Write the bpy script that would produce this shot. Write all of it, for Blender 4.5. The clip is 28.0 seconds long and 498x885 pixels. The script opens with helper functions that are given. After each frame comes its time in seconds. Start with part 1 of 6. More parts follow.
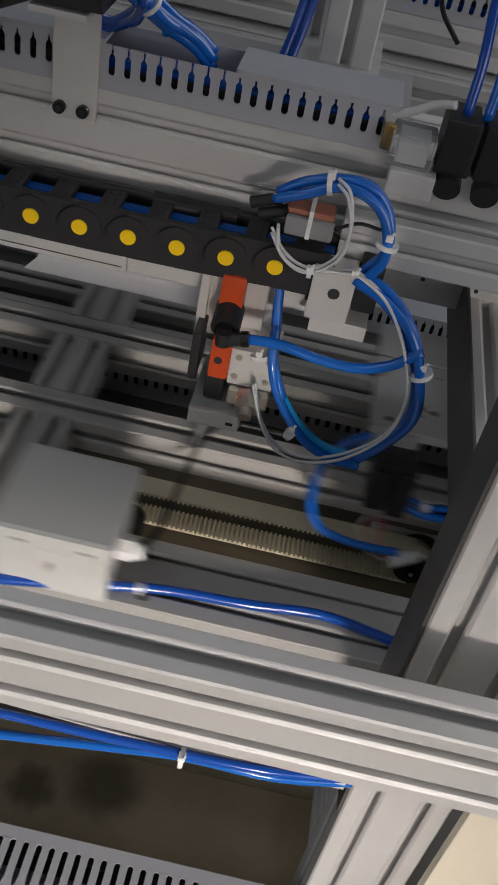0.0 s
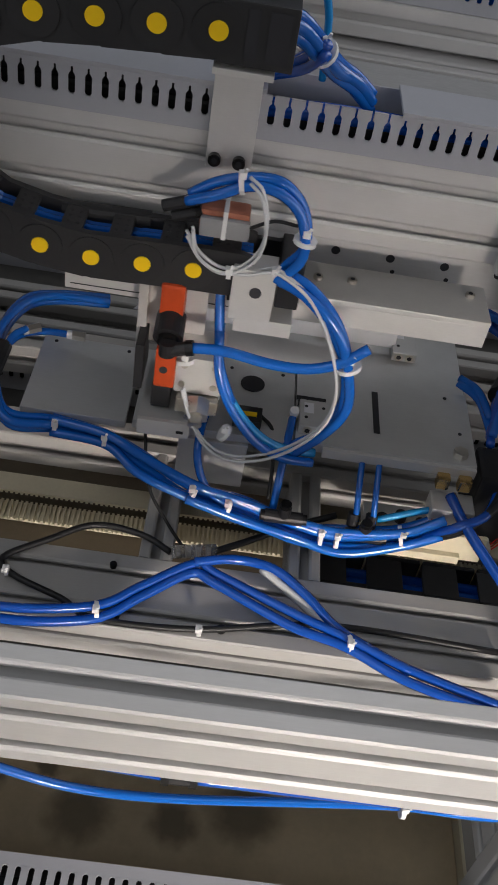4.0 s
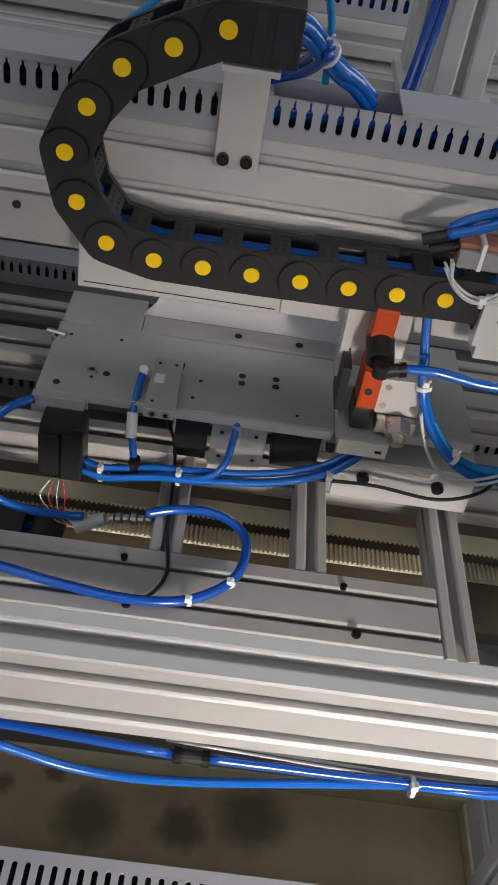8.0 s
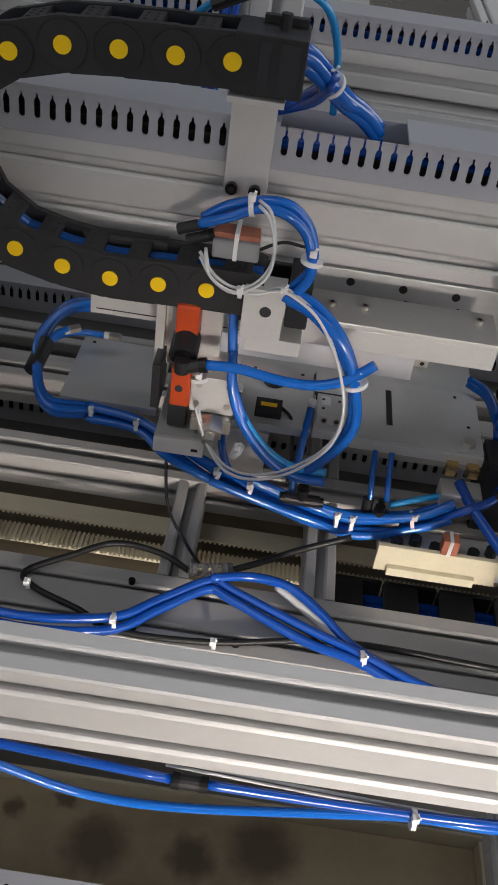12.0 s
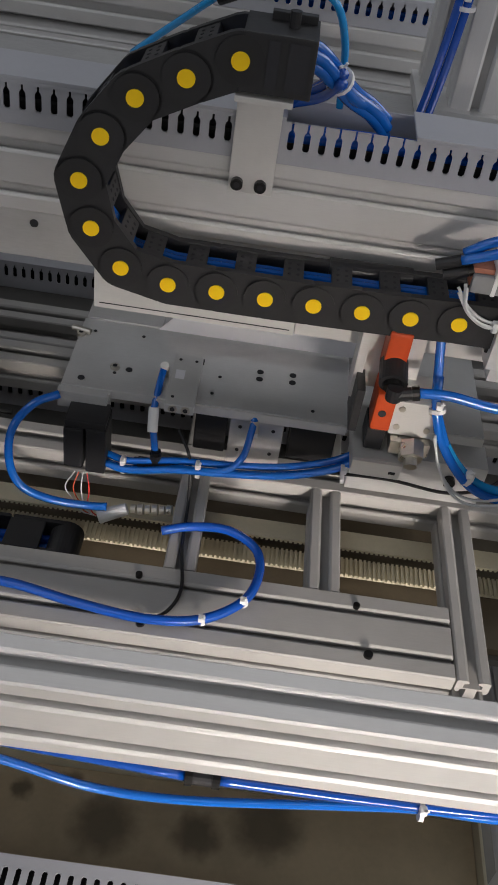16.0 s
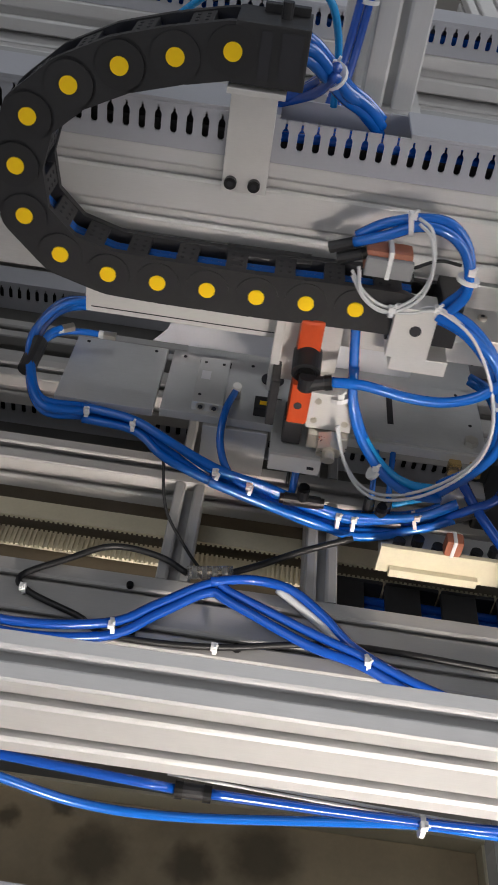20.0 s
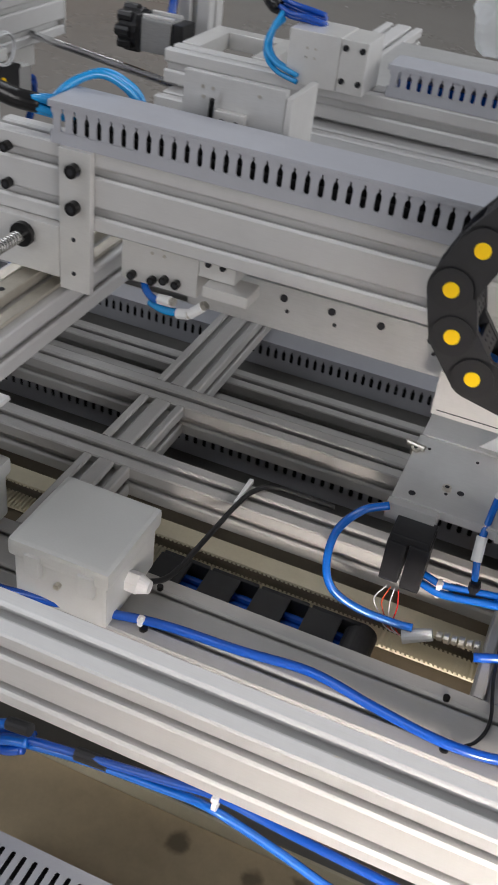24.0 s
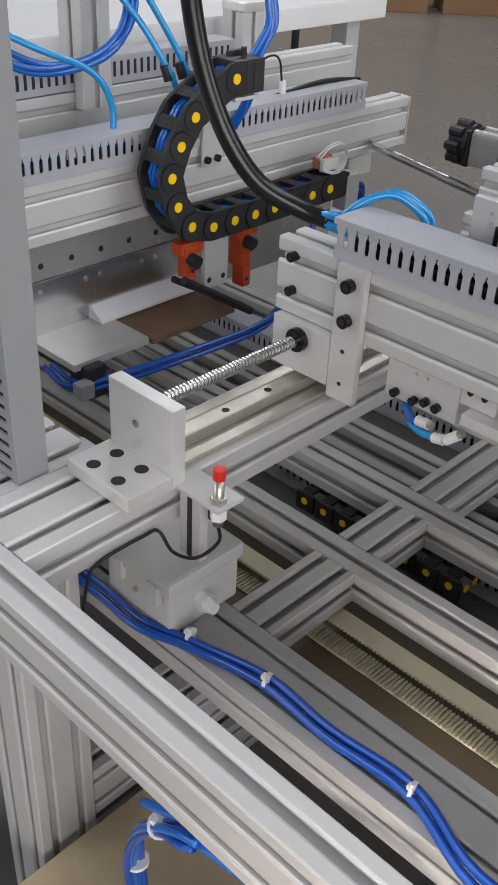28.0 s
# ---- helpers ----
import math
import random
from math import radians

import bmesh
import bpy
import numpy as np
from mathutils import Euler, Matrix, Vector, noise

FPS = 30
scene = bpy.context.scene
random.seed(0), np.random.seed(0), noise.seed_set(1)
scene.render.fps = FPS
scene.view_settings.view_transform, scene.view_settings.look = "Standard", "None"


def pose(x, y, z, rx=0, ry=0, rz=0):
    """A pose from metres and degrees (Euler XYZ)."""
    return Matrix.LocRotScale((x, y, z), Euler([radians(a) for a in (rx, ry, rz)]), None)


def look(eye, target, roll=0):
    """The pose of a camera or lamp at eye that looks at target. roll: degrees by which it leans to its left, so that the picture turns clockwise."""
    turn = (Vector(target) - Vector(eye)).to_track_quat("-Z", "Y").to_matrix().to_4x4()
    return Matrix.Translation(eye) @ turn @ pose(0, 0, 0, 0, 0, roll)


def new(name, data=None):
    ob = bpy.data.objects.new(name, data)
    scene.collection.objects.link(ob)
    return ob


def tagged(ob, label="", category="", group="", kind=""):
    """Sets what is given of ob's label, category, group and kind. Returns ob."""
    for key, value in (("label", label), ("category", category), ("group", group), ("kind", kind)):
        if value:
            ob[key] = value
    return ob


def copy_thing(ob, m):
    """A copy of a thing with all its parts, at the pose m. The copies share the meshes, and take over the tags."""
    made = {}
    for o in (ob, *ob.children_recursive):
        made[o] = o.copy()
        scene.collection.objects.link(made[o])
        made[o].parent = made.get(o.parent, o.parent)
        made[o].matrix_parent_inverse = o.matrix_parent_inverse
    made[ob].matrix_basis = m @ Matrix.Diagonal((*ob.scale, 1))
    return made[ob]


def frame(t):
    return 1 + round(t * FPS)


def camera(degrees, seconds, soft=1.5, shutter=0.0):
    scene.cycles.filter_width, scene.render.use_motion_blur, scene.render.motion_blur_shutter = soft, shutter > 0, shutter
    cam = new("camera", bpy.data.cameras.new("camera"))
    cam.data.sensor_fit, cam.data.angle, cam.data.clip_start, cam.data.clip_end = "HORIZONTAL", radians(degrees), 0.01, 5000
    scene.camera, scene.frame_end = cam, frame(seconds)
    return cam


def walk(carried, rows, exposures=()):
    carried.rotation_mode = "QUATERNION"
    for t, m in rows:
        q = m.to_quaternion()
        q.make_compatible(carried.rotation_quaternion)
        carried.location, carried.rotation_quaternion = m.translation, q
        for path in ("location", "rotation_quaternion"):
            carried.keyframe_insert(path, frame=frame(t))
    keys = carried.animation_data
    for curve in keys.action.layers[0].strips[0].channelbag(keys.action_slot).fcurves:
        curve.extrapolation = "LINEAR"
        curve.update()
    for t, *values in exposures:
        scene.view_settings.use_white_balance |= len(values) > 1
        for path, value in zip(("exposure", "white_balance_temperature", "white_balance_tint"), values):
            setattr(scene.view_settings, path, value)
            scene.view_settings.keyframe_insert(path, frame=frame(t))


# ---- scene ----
import itertools

# ---- camera and its walk ----
cam = camera(29.619147110282167, 28.0, soft=1.7, shutter=0.28)
CAMERA_ROWS = [
    (0, (0.7158, -0.7199, 0.2867), (0.7021, 0.0350, -0.3690), 12.25),
    (0.5, (0.6790, -0.7209, 0.3096), (0.6901, 0.0209, -0.3609), 9.52),
    (1, (0.6243, -0.7305, 0.3095), (0.6725, 0.0115, -0.3593), 9.62),
    (1.5, (0.6021, -0.7120, 0.3037), (0.6451, 0.0347, -0.3602), 9.72),
    (2, (0.6292, -0.7018, 0.2730), (0.6336, 0.0641, -0.3699), 7.83),
    (2.5, (0.6245, -0.6910, 0.2724), (0.6265, 0.0710, -0.3751), 8.28),
    (3, (0.5712, -0.6853, 0.3005), (0.6045, 0.0550, -0.3710), 10.36),
    (3.5, (0.5263, -0.6876, 0.3069), (0.5779, 0.0457, -0.3710), 10.93),
    (5.5, (0.5166, -0.6835, 0.3198), (0.5601, 0.0494, -0.3566), 10.90),
    (6, (0.5188, -0.6774, 0.3370), (0.5701, 0.0376, -0.3585), 11.07),
    (6.5, (0.5122, -0.6806, 0.3260), (0.5682, 0.0457, -0.3575), 10.87),
    (7, (0.5090, -0.7000, 0.3150), (0.5660, 0.0365, -0.3590), 10.70),
    (7.5, (0.5157, -0.7147, 0.2955), (0.5624, 0.0402, -0.3580), 10.40),
    (8, (0.5182, -0.7365, 0.2850), (0.5634, 0.0302, -0.3548), 10.25),
    (8.5, (0.5204, -0.7420, 0.2772), (0.5672, 0.0341, -0.3518), 10.18),
    (9, (0.5311, -0.7441, 0.2816), (0.5643, 0.0341, -0.3456), 9.79),
    (9.5, (0.5464, -0.7461, 0.2884), (0.5512, 0.0325, -0.3391), 9.11),
    (10, (0.5323, -0.7449, 0.2881), (0.5418, 0.0378, -0.3342), 9.16),
    (10.5, (0.5374, -0.7406, 0.2871), (0.5428, 0.0428, -0.3344), 9.00),
    (11, (0.5467, -0.7398, 0.2853), (0.5421, 0.0452, -0.3342), 8.68),
    (11.5, (0.5484, -0.7374, 0.2891), (0.5426, 0.0446, -0.3342), 8.63),
    (12, (0.5462, -0.7406, 0.2864), (0.5451, 0.0447, -0.3327), 8.70),
    (12.5, (0.5473, -0.7381, 0.2897), (0.5439, 0.0433, -0.3343), 8.72),
    (14.5, (0.5127, -0.6830, 0.3363), (0.5519, 0.0477, -0.3437), 10.10),
    (15, (0.5135, -0.6827, 0.3403), (0.5428, 0.0431, -0.3452), 9.78),
    (15.5, (0.5201, -0.6887, 0.3286), (0.5430, 0.0487, -0.3440), 9.47),
    (16, (0.5244, -0.7188, 0.3135), (0.5443, 0.0344, -0.3415), 9.30),
    (16.5, (0.5177, -0.7316, 0.3057), (0.5444, 0.0298, -0.3403), 9.27),
    (17, (0.5261, -0.7437, 0.2770), (0.5420, 0.0455, -0.3369), 8.62),
    (17.5, (0.5249, -0.7360, 0.2772), (0.5410, 0.0500, -0.3409), 8.72),
    (18, (0.5237, -0.7309, 0.2762), (0.5431, 0.0545, -0.3425), 8.80),
    (18.5, (0.5244, -0.7283, 0.2742), (0.5453, 0.0580, -0.3433), 8.75),
    (19, (0.5360, -0.7287, 0.2785), (0.5461, 0.0556, -0.3418), 8.78),
    (19.5, (0.5367, -0.7241, 0.2800), (0.5477, 0.0579, -0.3433), 8.82),
    (20, (0.5359, -0.7280, 0.2747), (0.5475, 0.0584, -0.3429), 8.90),
    (20.5, (0.5420, -0.7296, 0.2744), (0.5427, 0.0578, -0.3421), 8.75),
    (22.5, (0.5046, -0.7346, 0.3163), (0.4125, 0.0261, -0.3263), 7.59),
    (23, (0.4677, -0.7108, 0.3500), (0.3475, 0.0150, -0.3274), 7.30),
    (23.7, (0.4604, -0.7364, 0.3135), (0.2528, 0.0254, -0.3001), 8.21),
    (24, (0.4600, -0.7420, 0.2980), (0.2069, 0.0244, -0.2924), 7.40),
    (24.2, (0.4586, -0.7489, 0.2944), (0.1736, 0.0244, -0.2719), 8.64),
    (24.5, (0.4435, -0.7597, 0.2561), (0.1358, 0.0382, -0.2623), 7.84),
    (25, (0.4897, -0.7193, 0.3041), (0.0720, 0.0093, -0.2388), 6.70),
    (25.5, (0.4769, -0.7056, 0.3186), (0.0199, -0.0049, -0.2293), 6.61),
    (26, (0.4819, -0.6926, 0.3247), (-0.0450, -0.0485, -0.2297), 4.19),
    (26.5, (0.4926, -0.6751, 0.3231), (-0.0785, -0.0596, -0.2200), 3.24),
    (27, (0.4982, -0.6718, 0.3282), (-0.0746, -0.0632, -0.2209), 3.18),
    (27.5, (0.5015, -0.6744, 0.3273), (-0.0679, -0.0593, -0.2182), 3.50),
    (28, (0.5089, -0.6723, 0.3221), (-0.0601, -0.0555, -0.2218), 2.93),
]

walk(cam, [(t, look(e, g, r)) for t, e, g, r in CAMERA_ROWS], exposures=[(0, -1.42), (0.9, -1.27), (3, -1.05), (6, -0.9), (18, -0.88), (20, -0.6), (23, -0.45), (24.2, 0.03), (25, 0.1), (28, 0.08)])

# ---- world and light ----
world = bpy.data.worlds.new("hall_world")
scene.world = world
world.use_nodes = True
world.node_tree.nodes["Background"].inputs[0].default_value = (0.75, 0.85, 1.0, 1)
world.node_tree.nodes["Background"].inputs[1].default_value = 0.24


def area_lamp(name, eye, target, sx, sy, watts, colour):
    d = bpy.data.lights.new(name, "AREA")
    d.shape, d.size, d.size_y, d.energy, d.color = "RECTANGLE", sx, sy, watts, colour
    ob = new(name, d)
    ob.matrix_world = look(eye, target)
    return ob


# unseen area lamps at the sides; the walls have no openings
area_lamp("window_light", (5.2, -3.2, 1.3), (0.2, 0, -0.2), 5.0, 2.6, 225, (1.0, 0.965, 0.97))
area_lamp("window_light", (-4.2, -5.6, 1.6), (0.2, 0, -0.3), 4.0, 2.6, 85, (0.93, 0.95, 1.0))
# added fill that lifts the right end, no source known there
area_lamp("window_light", (3.8, 2.0, 1.5), (0.8, 0.1, -0.3), 2.6, 2.0, 70, (0.95, 0.97, 1.0))
area_lamp("roof_light", (2.5, 2.8, 4.6), (1.5, 1.2, 0), 7.0, 1.6, 120, (0.91, 0.94, 1.0))
area_lamp("roof_light", (-3.0, -1.5, 4.6), (-2.5, -1.0, 0), 7.0, 1.6, 125, (0.91, 0.94, 1.0))
# added lamp, unseen, that brightens the floor at the back
area_lamp("roof_light", (-5.8, 6.2, 4.6), (-5.8, 6.1, 0), 4.0, 1.6, 190, (0.94, 0.95, 1.0))
# added warm spot, source unseen: low light on the front beam
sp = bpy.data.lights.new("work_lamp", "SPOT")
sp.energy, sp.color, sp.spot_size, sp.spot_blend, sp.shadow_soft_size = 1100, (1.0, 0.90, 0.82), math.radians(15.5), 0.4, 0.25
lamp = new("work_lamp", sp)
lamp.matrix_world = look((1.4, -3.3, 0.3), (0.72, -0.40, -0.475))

# ---- materials ----


def material(name, base, rough=0.5, metal=0.0, grain=0.0, scale=200.0, stretch=(1, 1, 1), stain=0.0, stain_scale=6.0,
             bump=0.0, coat=0.0, alpha=1.0, trans=0.0, ior=1.45, vary=0.0, dark=None):
    m = bpy.data.materials.new(name)
    m.use_nodes = True
    nt = m.node_tree
    b = nt.nodes["Principled BSDF"]
    b.inputs["Roughness"].default_value = rough
    b.inputs["Metallic"].default_value = metal
    b.inputs["Coat Weight"].default_value = coat
    b.inputs["Coat Roughness"].default_value = 0.15
    b.inputs["Transmission Weight"].default_value = trans
    b.inputs["IOR"].default_value = ior
    b.inputs["Base Color"].default_value = (*base, 1)
    co = nt.nodes.new("ShaderNodeTexCoord")
    mp = nt.nodes.new("ShaderNodeMapping")
    mp.inputs["Scale"].default_value = stretch
    nt.links.new(co.outputs["Object"], mp.inputs[0])
    fine = nt.nodes.new("ShaderNodeTexNoise")
    fine.inputs["Scale"].default_value = scale
    fine.inputs["Detail"].default_value = 4
    nt.links.new(mp.outputs[0], fine.inputs["Vector"])
    big = nt.nodes.new("ShaderNodeTexNoise")
    big.inputs["Scale"].default_value = stain_scale
    big.inputs["Detail"].default_value = 6
    big.inputs["Roughness"].default_value = 0.65
    nt.links.new(co.outputs["Object"], big.inputs["Vector"])
    col = None

    def mixed(prev, fac_socket, amount, tint):
        mr = nt.nodes.new("ShaderNodeMapRange")
        mr.inputs[1].default_value, mr.inputs[2].default_value = 0.35, 0.75
        mr.inputs[3].default_value, mr.inputs[4].default_value = 0.0, amount
        nt.links.new(fac_socket, mr.inputs[0])
        mx = nt.nodes.new("ShaderNodeMix")
        mx.data_type = "RGBA"
        nt.links.new(mr.outputs[0], mx.inputs[0])
        if prev is None:
            mx.inputs[6].default_value = (*base, 1)
        else:
            nt.links.new(prev, mx.inputs[6])
        mx.inputs[7].default_value = (*tint, 1)
        return mx.outputs[2]

    low = dark or tuple(c * 0.45 for c in base)
    if grain:
        col = mixed(col, fine.outputs[0], grain, tuple(c * 0.6 for c in base))
    if stain:
        col = mixed(col, big.outputs[0], stain, low)
    if vary:
        info = nt.nodes.new("ShaderNodeObjectInfo")
        hs = nt.nodes.new("ShaderNodeHueSaturation")
        mr = nt.nodes.new("ShaderNodeMapRange")
        mr.inputs[3].default_value, mr.inputs[4].default_value = 1 - vary, 1 + vary
        nt.links.new(info.outputs["Random"], mr.inputs[0])
        nt.links.new(mr.outputs[0], hs.inputs["Value"])
        if col is None:
            hs.inputs["Color"].default_value = (*base, 1)
        else:
            nt.links.new(col, hs.inputs["Color"])
        col = hs.outputs[0]
    if col is not None:
        nt.links.new(col, b.inputs["Base Color"])
    rr = nt.nodes.new("ShaderNodeMapRange")
    rr.inputs[3].default_value, rr.inputs[4].default_value = max(0.02, rough - 0.1), min(1, rough + 0.1)
    nt.links.new(big.outputs[0], rr.inputs[0])
    nt.links.new(rr.outputs[0], b.inputs["Roughness"])
    if bump:
        bp = nt.nodes.new("ShaderNodeBump")
        bp.inputs["Strength"].default_value = bump
        bp.inputs["Distance"].default_value = 0.0006
        nt.links.new(fine.outputs[0], bp.inputs["Height"])
        nt.links.new(bp.outputs[0], b.inputs["Normal"])
    return m


ANOD_X = material("anodised_along_x", (0.66, 0.655, 0.65), 0.54, 0.35, 0.10, 90, (0.6, 12, 12), 0.14, 9, 0.05)
ANOD_Y = material("anodised_along_y", (0.66, 0.655, 0.65), 0.54, 0.35, 0.10, 90, (12, 0.6, 12), 0.14, 9, 0.05)
ANOD_Z = material("anodised_along_z", (0.66, 0.655, 0.65), 0.54, 0.35, 0.10, 90, (12, 12, 0.6), 0.14, 9, 0.05)
ANOD_D = material("anodised_worn", (0.42, 0.42, 0.42), 0.48, 0.45, 0.3, 90, (1, 6, 6), 0.3, 12, 0.05)
PLATE = material("milled_aluminium", (0.66, 0.66, 0.655), 0.36, 0.45, 0.16, 160, (0.5, 10, 4), 0.24, 14, 0.05)
PLATE_L = material("bright_milled_aluminium", (0.76, 0.75, 0.73), 0.38, 0.45, 0.10, 160, (1, 8, 8), 0.16, 20, 0.04)
STEEL = material("polished_steel", (0.62, 0.62, 0.63), 0.18, 1.0, 0.15, 200, (1, 1, 1), 0.1, 30)
NICKEL = material("nickel_plated_brass", (0.62, 0.59, 0.53), 0.3, 0.9, 0.1, 200, (1, 1, 1), 0.2, 60)
SCREW = material("ground_screw_steel", (0.62, 0.62, 0.61), 0.24, 1.0, 0.1, 200, (1, 1, 1), 0.2, 40)
BRASS = material("brass", (0.75, 0.52, 0.22), 0.25, 1.0, 0.1, 200, (1, 1, 1), 0.2, 60)
RAIL = material("oiled_rail_steel", (0.58, 0.55, 0.48), 0.35, 0.5, 0.2, 200, (6, 0.5, 6), 0.45, 25, dark=(0.30, 0.25, 0.17))
BLACK = material("black_plastic", (0.018, 0.018, 0.02), 0.45, 0, 0.2, 300, (1, 1, 1), 0.2, 40, 0.15)
CHAIN = material("black_nylon_chain", (0.025, 0.025, 0.027), 0.5, 0, 0.2, 400, (1, 1, 1), 0.25, 60, 0.12, vary=0.15)
BOLT = material("black_oxide_steel", (0.03, 0.03, 0.03), 0.35, 0.8, 0.2, 300, (1, 1, 1), 0.2, 80)
YELLOW = material("yellow_plastic", (1.0, 0.64, 0.008), 0.4, 0, 0.05, 300, (1, 1, 1), 0.06, 90)
BLUE = material("blue_polyurethane_hose", (0.003, 0.125, 0.55), 0.2, 0, 0.1, 300, (1, 1, 1), 0.15, 40, 0, 0.6)
BLUE_D = material("dark_blue_polyurethane_hose", (0.003, 0.072, 0.42), 0.22, 0, 0.1, 300, (1, 1, 1), 0.15, 40, 0, 0.6)
CYAN = material("sky_blue_polyurethane_hose", (0.01, 0.30, 0.70), 0.25, 0, 0.1, 300, (1, 1, 1), 0.1, 40, 0, 0.5)
WHITE = material("white_nylon", (0.80, 0.80, 0.80), 0.45, 0, 0.05, 300, (1, 1, 1), 0.08, 60)
CABLE_G = material("pale_grey_wire", (0.62, 0.63, 0.64), 0.4, 0, 0.1, 300, (1, 1, 1), 0.1, 60)
CABLE_B = material("black_rubber_cable", (0.012, 0.012, 0.013), 0.45, 0, 0.1, 300, (1, 1, 1), 0.2, 60)
ORANGE = material("orange_plastic", (0.50, 0.062, 0.012), 0.42, 0, 0.12, 300, (1, 1, 1), 0.2, 50)
RED = material("red_plastic", (0.7, 0.02, 0.015), 0.35, 0, 0.1, 300, (1, 1, 1), 0.1, 50)
GREYBOX = material("pale_grey_abs", (0.60, 0.605, 0.59), 0.5, 0, 0.08, 500, (1, 1, 1), 0.06, 20, 0.08)
FADED = material("faded_orange_plastic", (0.42, 0.15, 0.09), 0.5, 0, 0.12, 300, (1, 1, 1), 0.25, 60)
SLEEVE = material("glossy_black_sleeve", (0.010, 0.010, 0.011), 0.24, 0, 0.2, 300, (1, 1, 1), 0.2, 40, 0.25)
# dark tone painted for the unlit sides of post and cross beam
SIDE_SHADE = material("dark_grey_side_shade", (0.085, 0.082, 0.078), 0.5, 0, 0.2, 200, (1, 1, 1), 0.35, 14, 0.05)
DULL_X = material("dull_anodised_along_x", (0.44, 0.43, 0.415), 0.62, 0.08, 0.14, 90, (0.6, 12, 12), 0.3, 9, 0.05)
DULL_Y = material("dull_anodised_along_y", (0.44, 0.43, 0.415), 0.62, 0.08, 0.14, 90, (12, 0.6, 12), 0.3, 9, 0.05)
PANEL = material("cream_painted_panel", (0.72, 0.66, 0.54), 0.45, 0, 0.05, 200, (1, 1, 1), 0.12, 5)
BED = material("dirty_grey_bed", (0.17, 0.165, 0.155), 0.4, 0.2, 0.2, 60, (1, 1, 1), 0.5, 8, 0.05)
DUCT = material("grey_pvc_duct", (0.42, 0.43, 0.47), 0.42, 0, 0.06, 300, (1, 1, 1), 0.08, 20)
DUCT_D = material("dull_grey_pvc_duct", (0.27, 0.275, 0.285), 0.5, 0, 0.06, 300, (1, 1, 1), 0.1, 20)
# near-black painted for the shade in holes, slots and ducts
DARK = material("dark_hole_shade", (0.03, 0.03, 0.035), 0.8, 0, 0.2, 100, (1, 1, 1), 0.3, 10)
BELT = material("toothed_belt", (0.15, 0.12, 0.08), 0.55, 0, 0.2, 300, (1, 1, 1), 0.3, 20, 0.1)
CREAM = material("cream_guide_strip", (0.66, 0.60, 0.44), 0.5, 0, 0.12, 300, (1, 1, 1), 0.2, 25)
PAPER = material("white_paper", (0.88, 0.88, 0.92), 0.6, 0, 0.03, 300, (1, 1, 1), 0.03, 30)
BOARD = material("brown_fibreboard", (0.20, 0.12, 0.075), 0.6, 0, 0.3, 300, (1, 1, 1), 0.3, 20)
TRAY = material("soiled_base_board", (0.62, 0.50, 0.33), 0.5, 0, 0.12, 150, (1, 1, 1), 0.95, 5, 0.03, dark=(0.30, 0.245, 0.165))


def oil_spots(m, spots, tint):
    """Soft dried oil spots (x, y, radius) soaked into a board."""
    nt = m.node_tree
    b = nt.nodes["Principled BSDF"]
    co = nt.nodes.new("ShaderNodeTexCoord")
    wob = nt.nodes.new("ShaderNodeTexNoise")
    wob.inputs["Scale"].default_value = 60
    shift = nt.nodes.new("ShaderNodeVectorMath")
    shift.operation = "MULTIPLY_ADD"
    shift.inputs[1].default_value = (0.02, 0.02, 0)
    nt.links.new(co.outputs["Object"], wob.inputs["Vector"])
    nt.links.new(wob.outputs["Color"], shift.inputs[0])
    nt.links.new(co.outputs["Object"], shift.inputs[2])
    col = b.inputs["Base Color"].links[0].from_socket
    for x, y, r in spots:
        d = nt.nodes.new("ShaderNodeVectorMath")
        d.operation = "DISTANCE"
        d.inputs[1].default_value = (x + 0.01, y + 0.01, -0.72)
        nt.links.new(shift.outputs[0], d.inputs[0])
        mr = nt.nodes.new("ShaderNodeMapRange")
        mr.interpolation_type = "SMOOTHSTEP"
        mr.inputs[1].default_value, mr.inputs[2].default_value = r * 0.45, r * 1.35
        mr.inputs[3].default_value, mr.inputs[4].default_value = 0.75, 0.0
        nt.links.new(d.outputs["Value"], mr.inputs[0])
        mx = nt.nodes.new("ShaderNodeMix")
        mx.data_type = "RGBA"
        nt.links.new(mr.outputs[0], mx.inputs[0])
        nt.links.new(col, mx.inputs[6])
        mx.inputs[7].default_value = (*tint, 1)
        col = mx.outputs[2]
    nt.links.new(col, b.inputs["Base Color"])


oil_spots(TRAY, ((0.551, -0.212, 0.026), (0.446, -0.213, 0.036), (0.40, -0.165, 0.012), (0.252, -0.178, 0.014), (0.345, -0.185, 0.013), (0.63, -0.19, 0.04)), (0.10, 0.08, 0.055))
CONCRETE = material("polished_concrete", (0.25, 0.235, 0.215), 0.27, 0, 0.12, 30, (1, 1, 1), 0.4, 0.8, 0.02)
WALLP = material("painted_wall", (0.40, 0.40, 0.39), 0.7, 0, 0.05, 60, (1, 1, 1), 0.12, 0.6, 0.02)
CARDBOARD = material("brown_cardboard", (0.38, 0.22, 0.115), 0.75, 0, 0.2, 200, (1, 1, 8), 0.15, 4, 0.04, vary=0.15)
WOOD = material("pallet_wood", (0.42, 0.33, 0.22), 0.7, 0, 0.3, 60, (1, 10, 10), 0.3, 6, 0.06, vary=0.2)
CLEAR = material("clear_polycarbonate", (0.85, 0.87, 0.88), 0.12, 0, trans=0.85, ior=1.4)
FILM = material("thin_plastic_bag", (0.85, 0.87, 0.88), 0.3, 0, trans=0.55, ior=1.2)

# ---- shape helpers ----


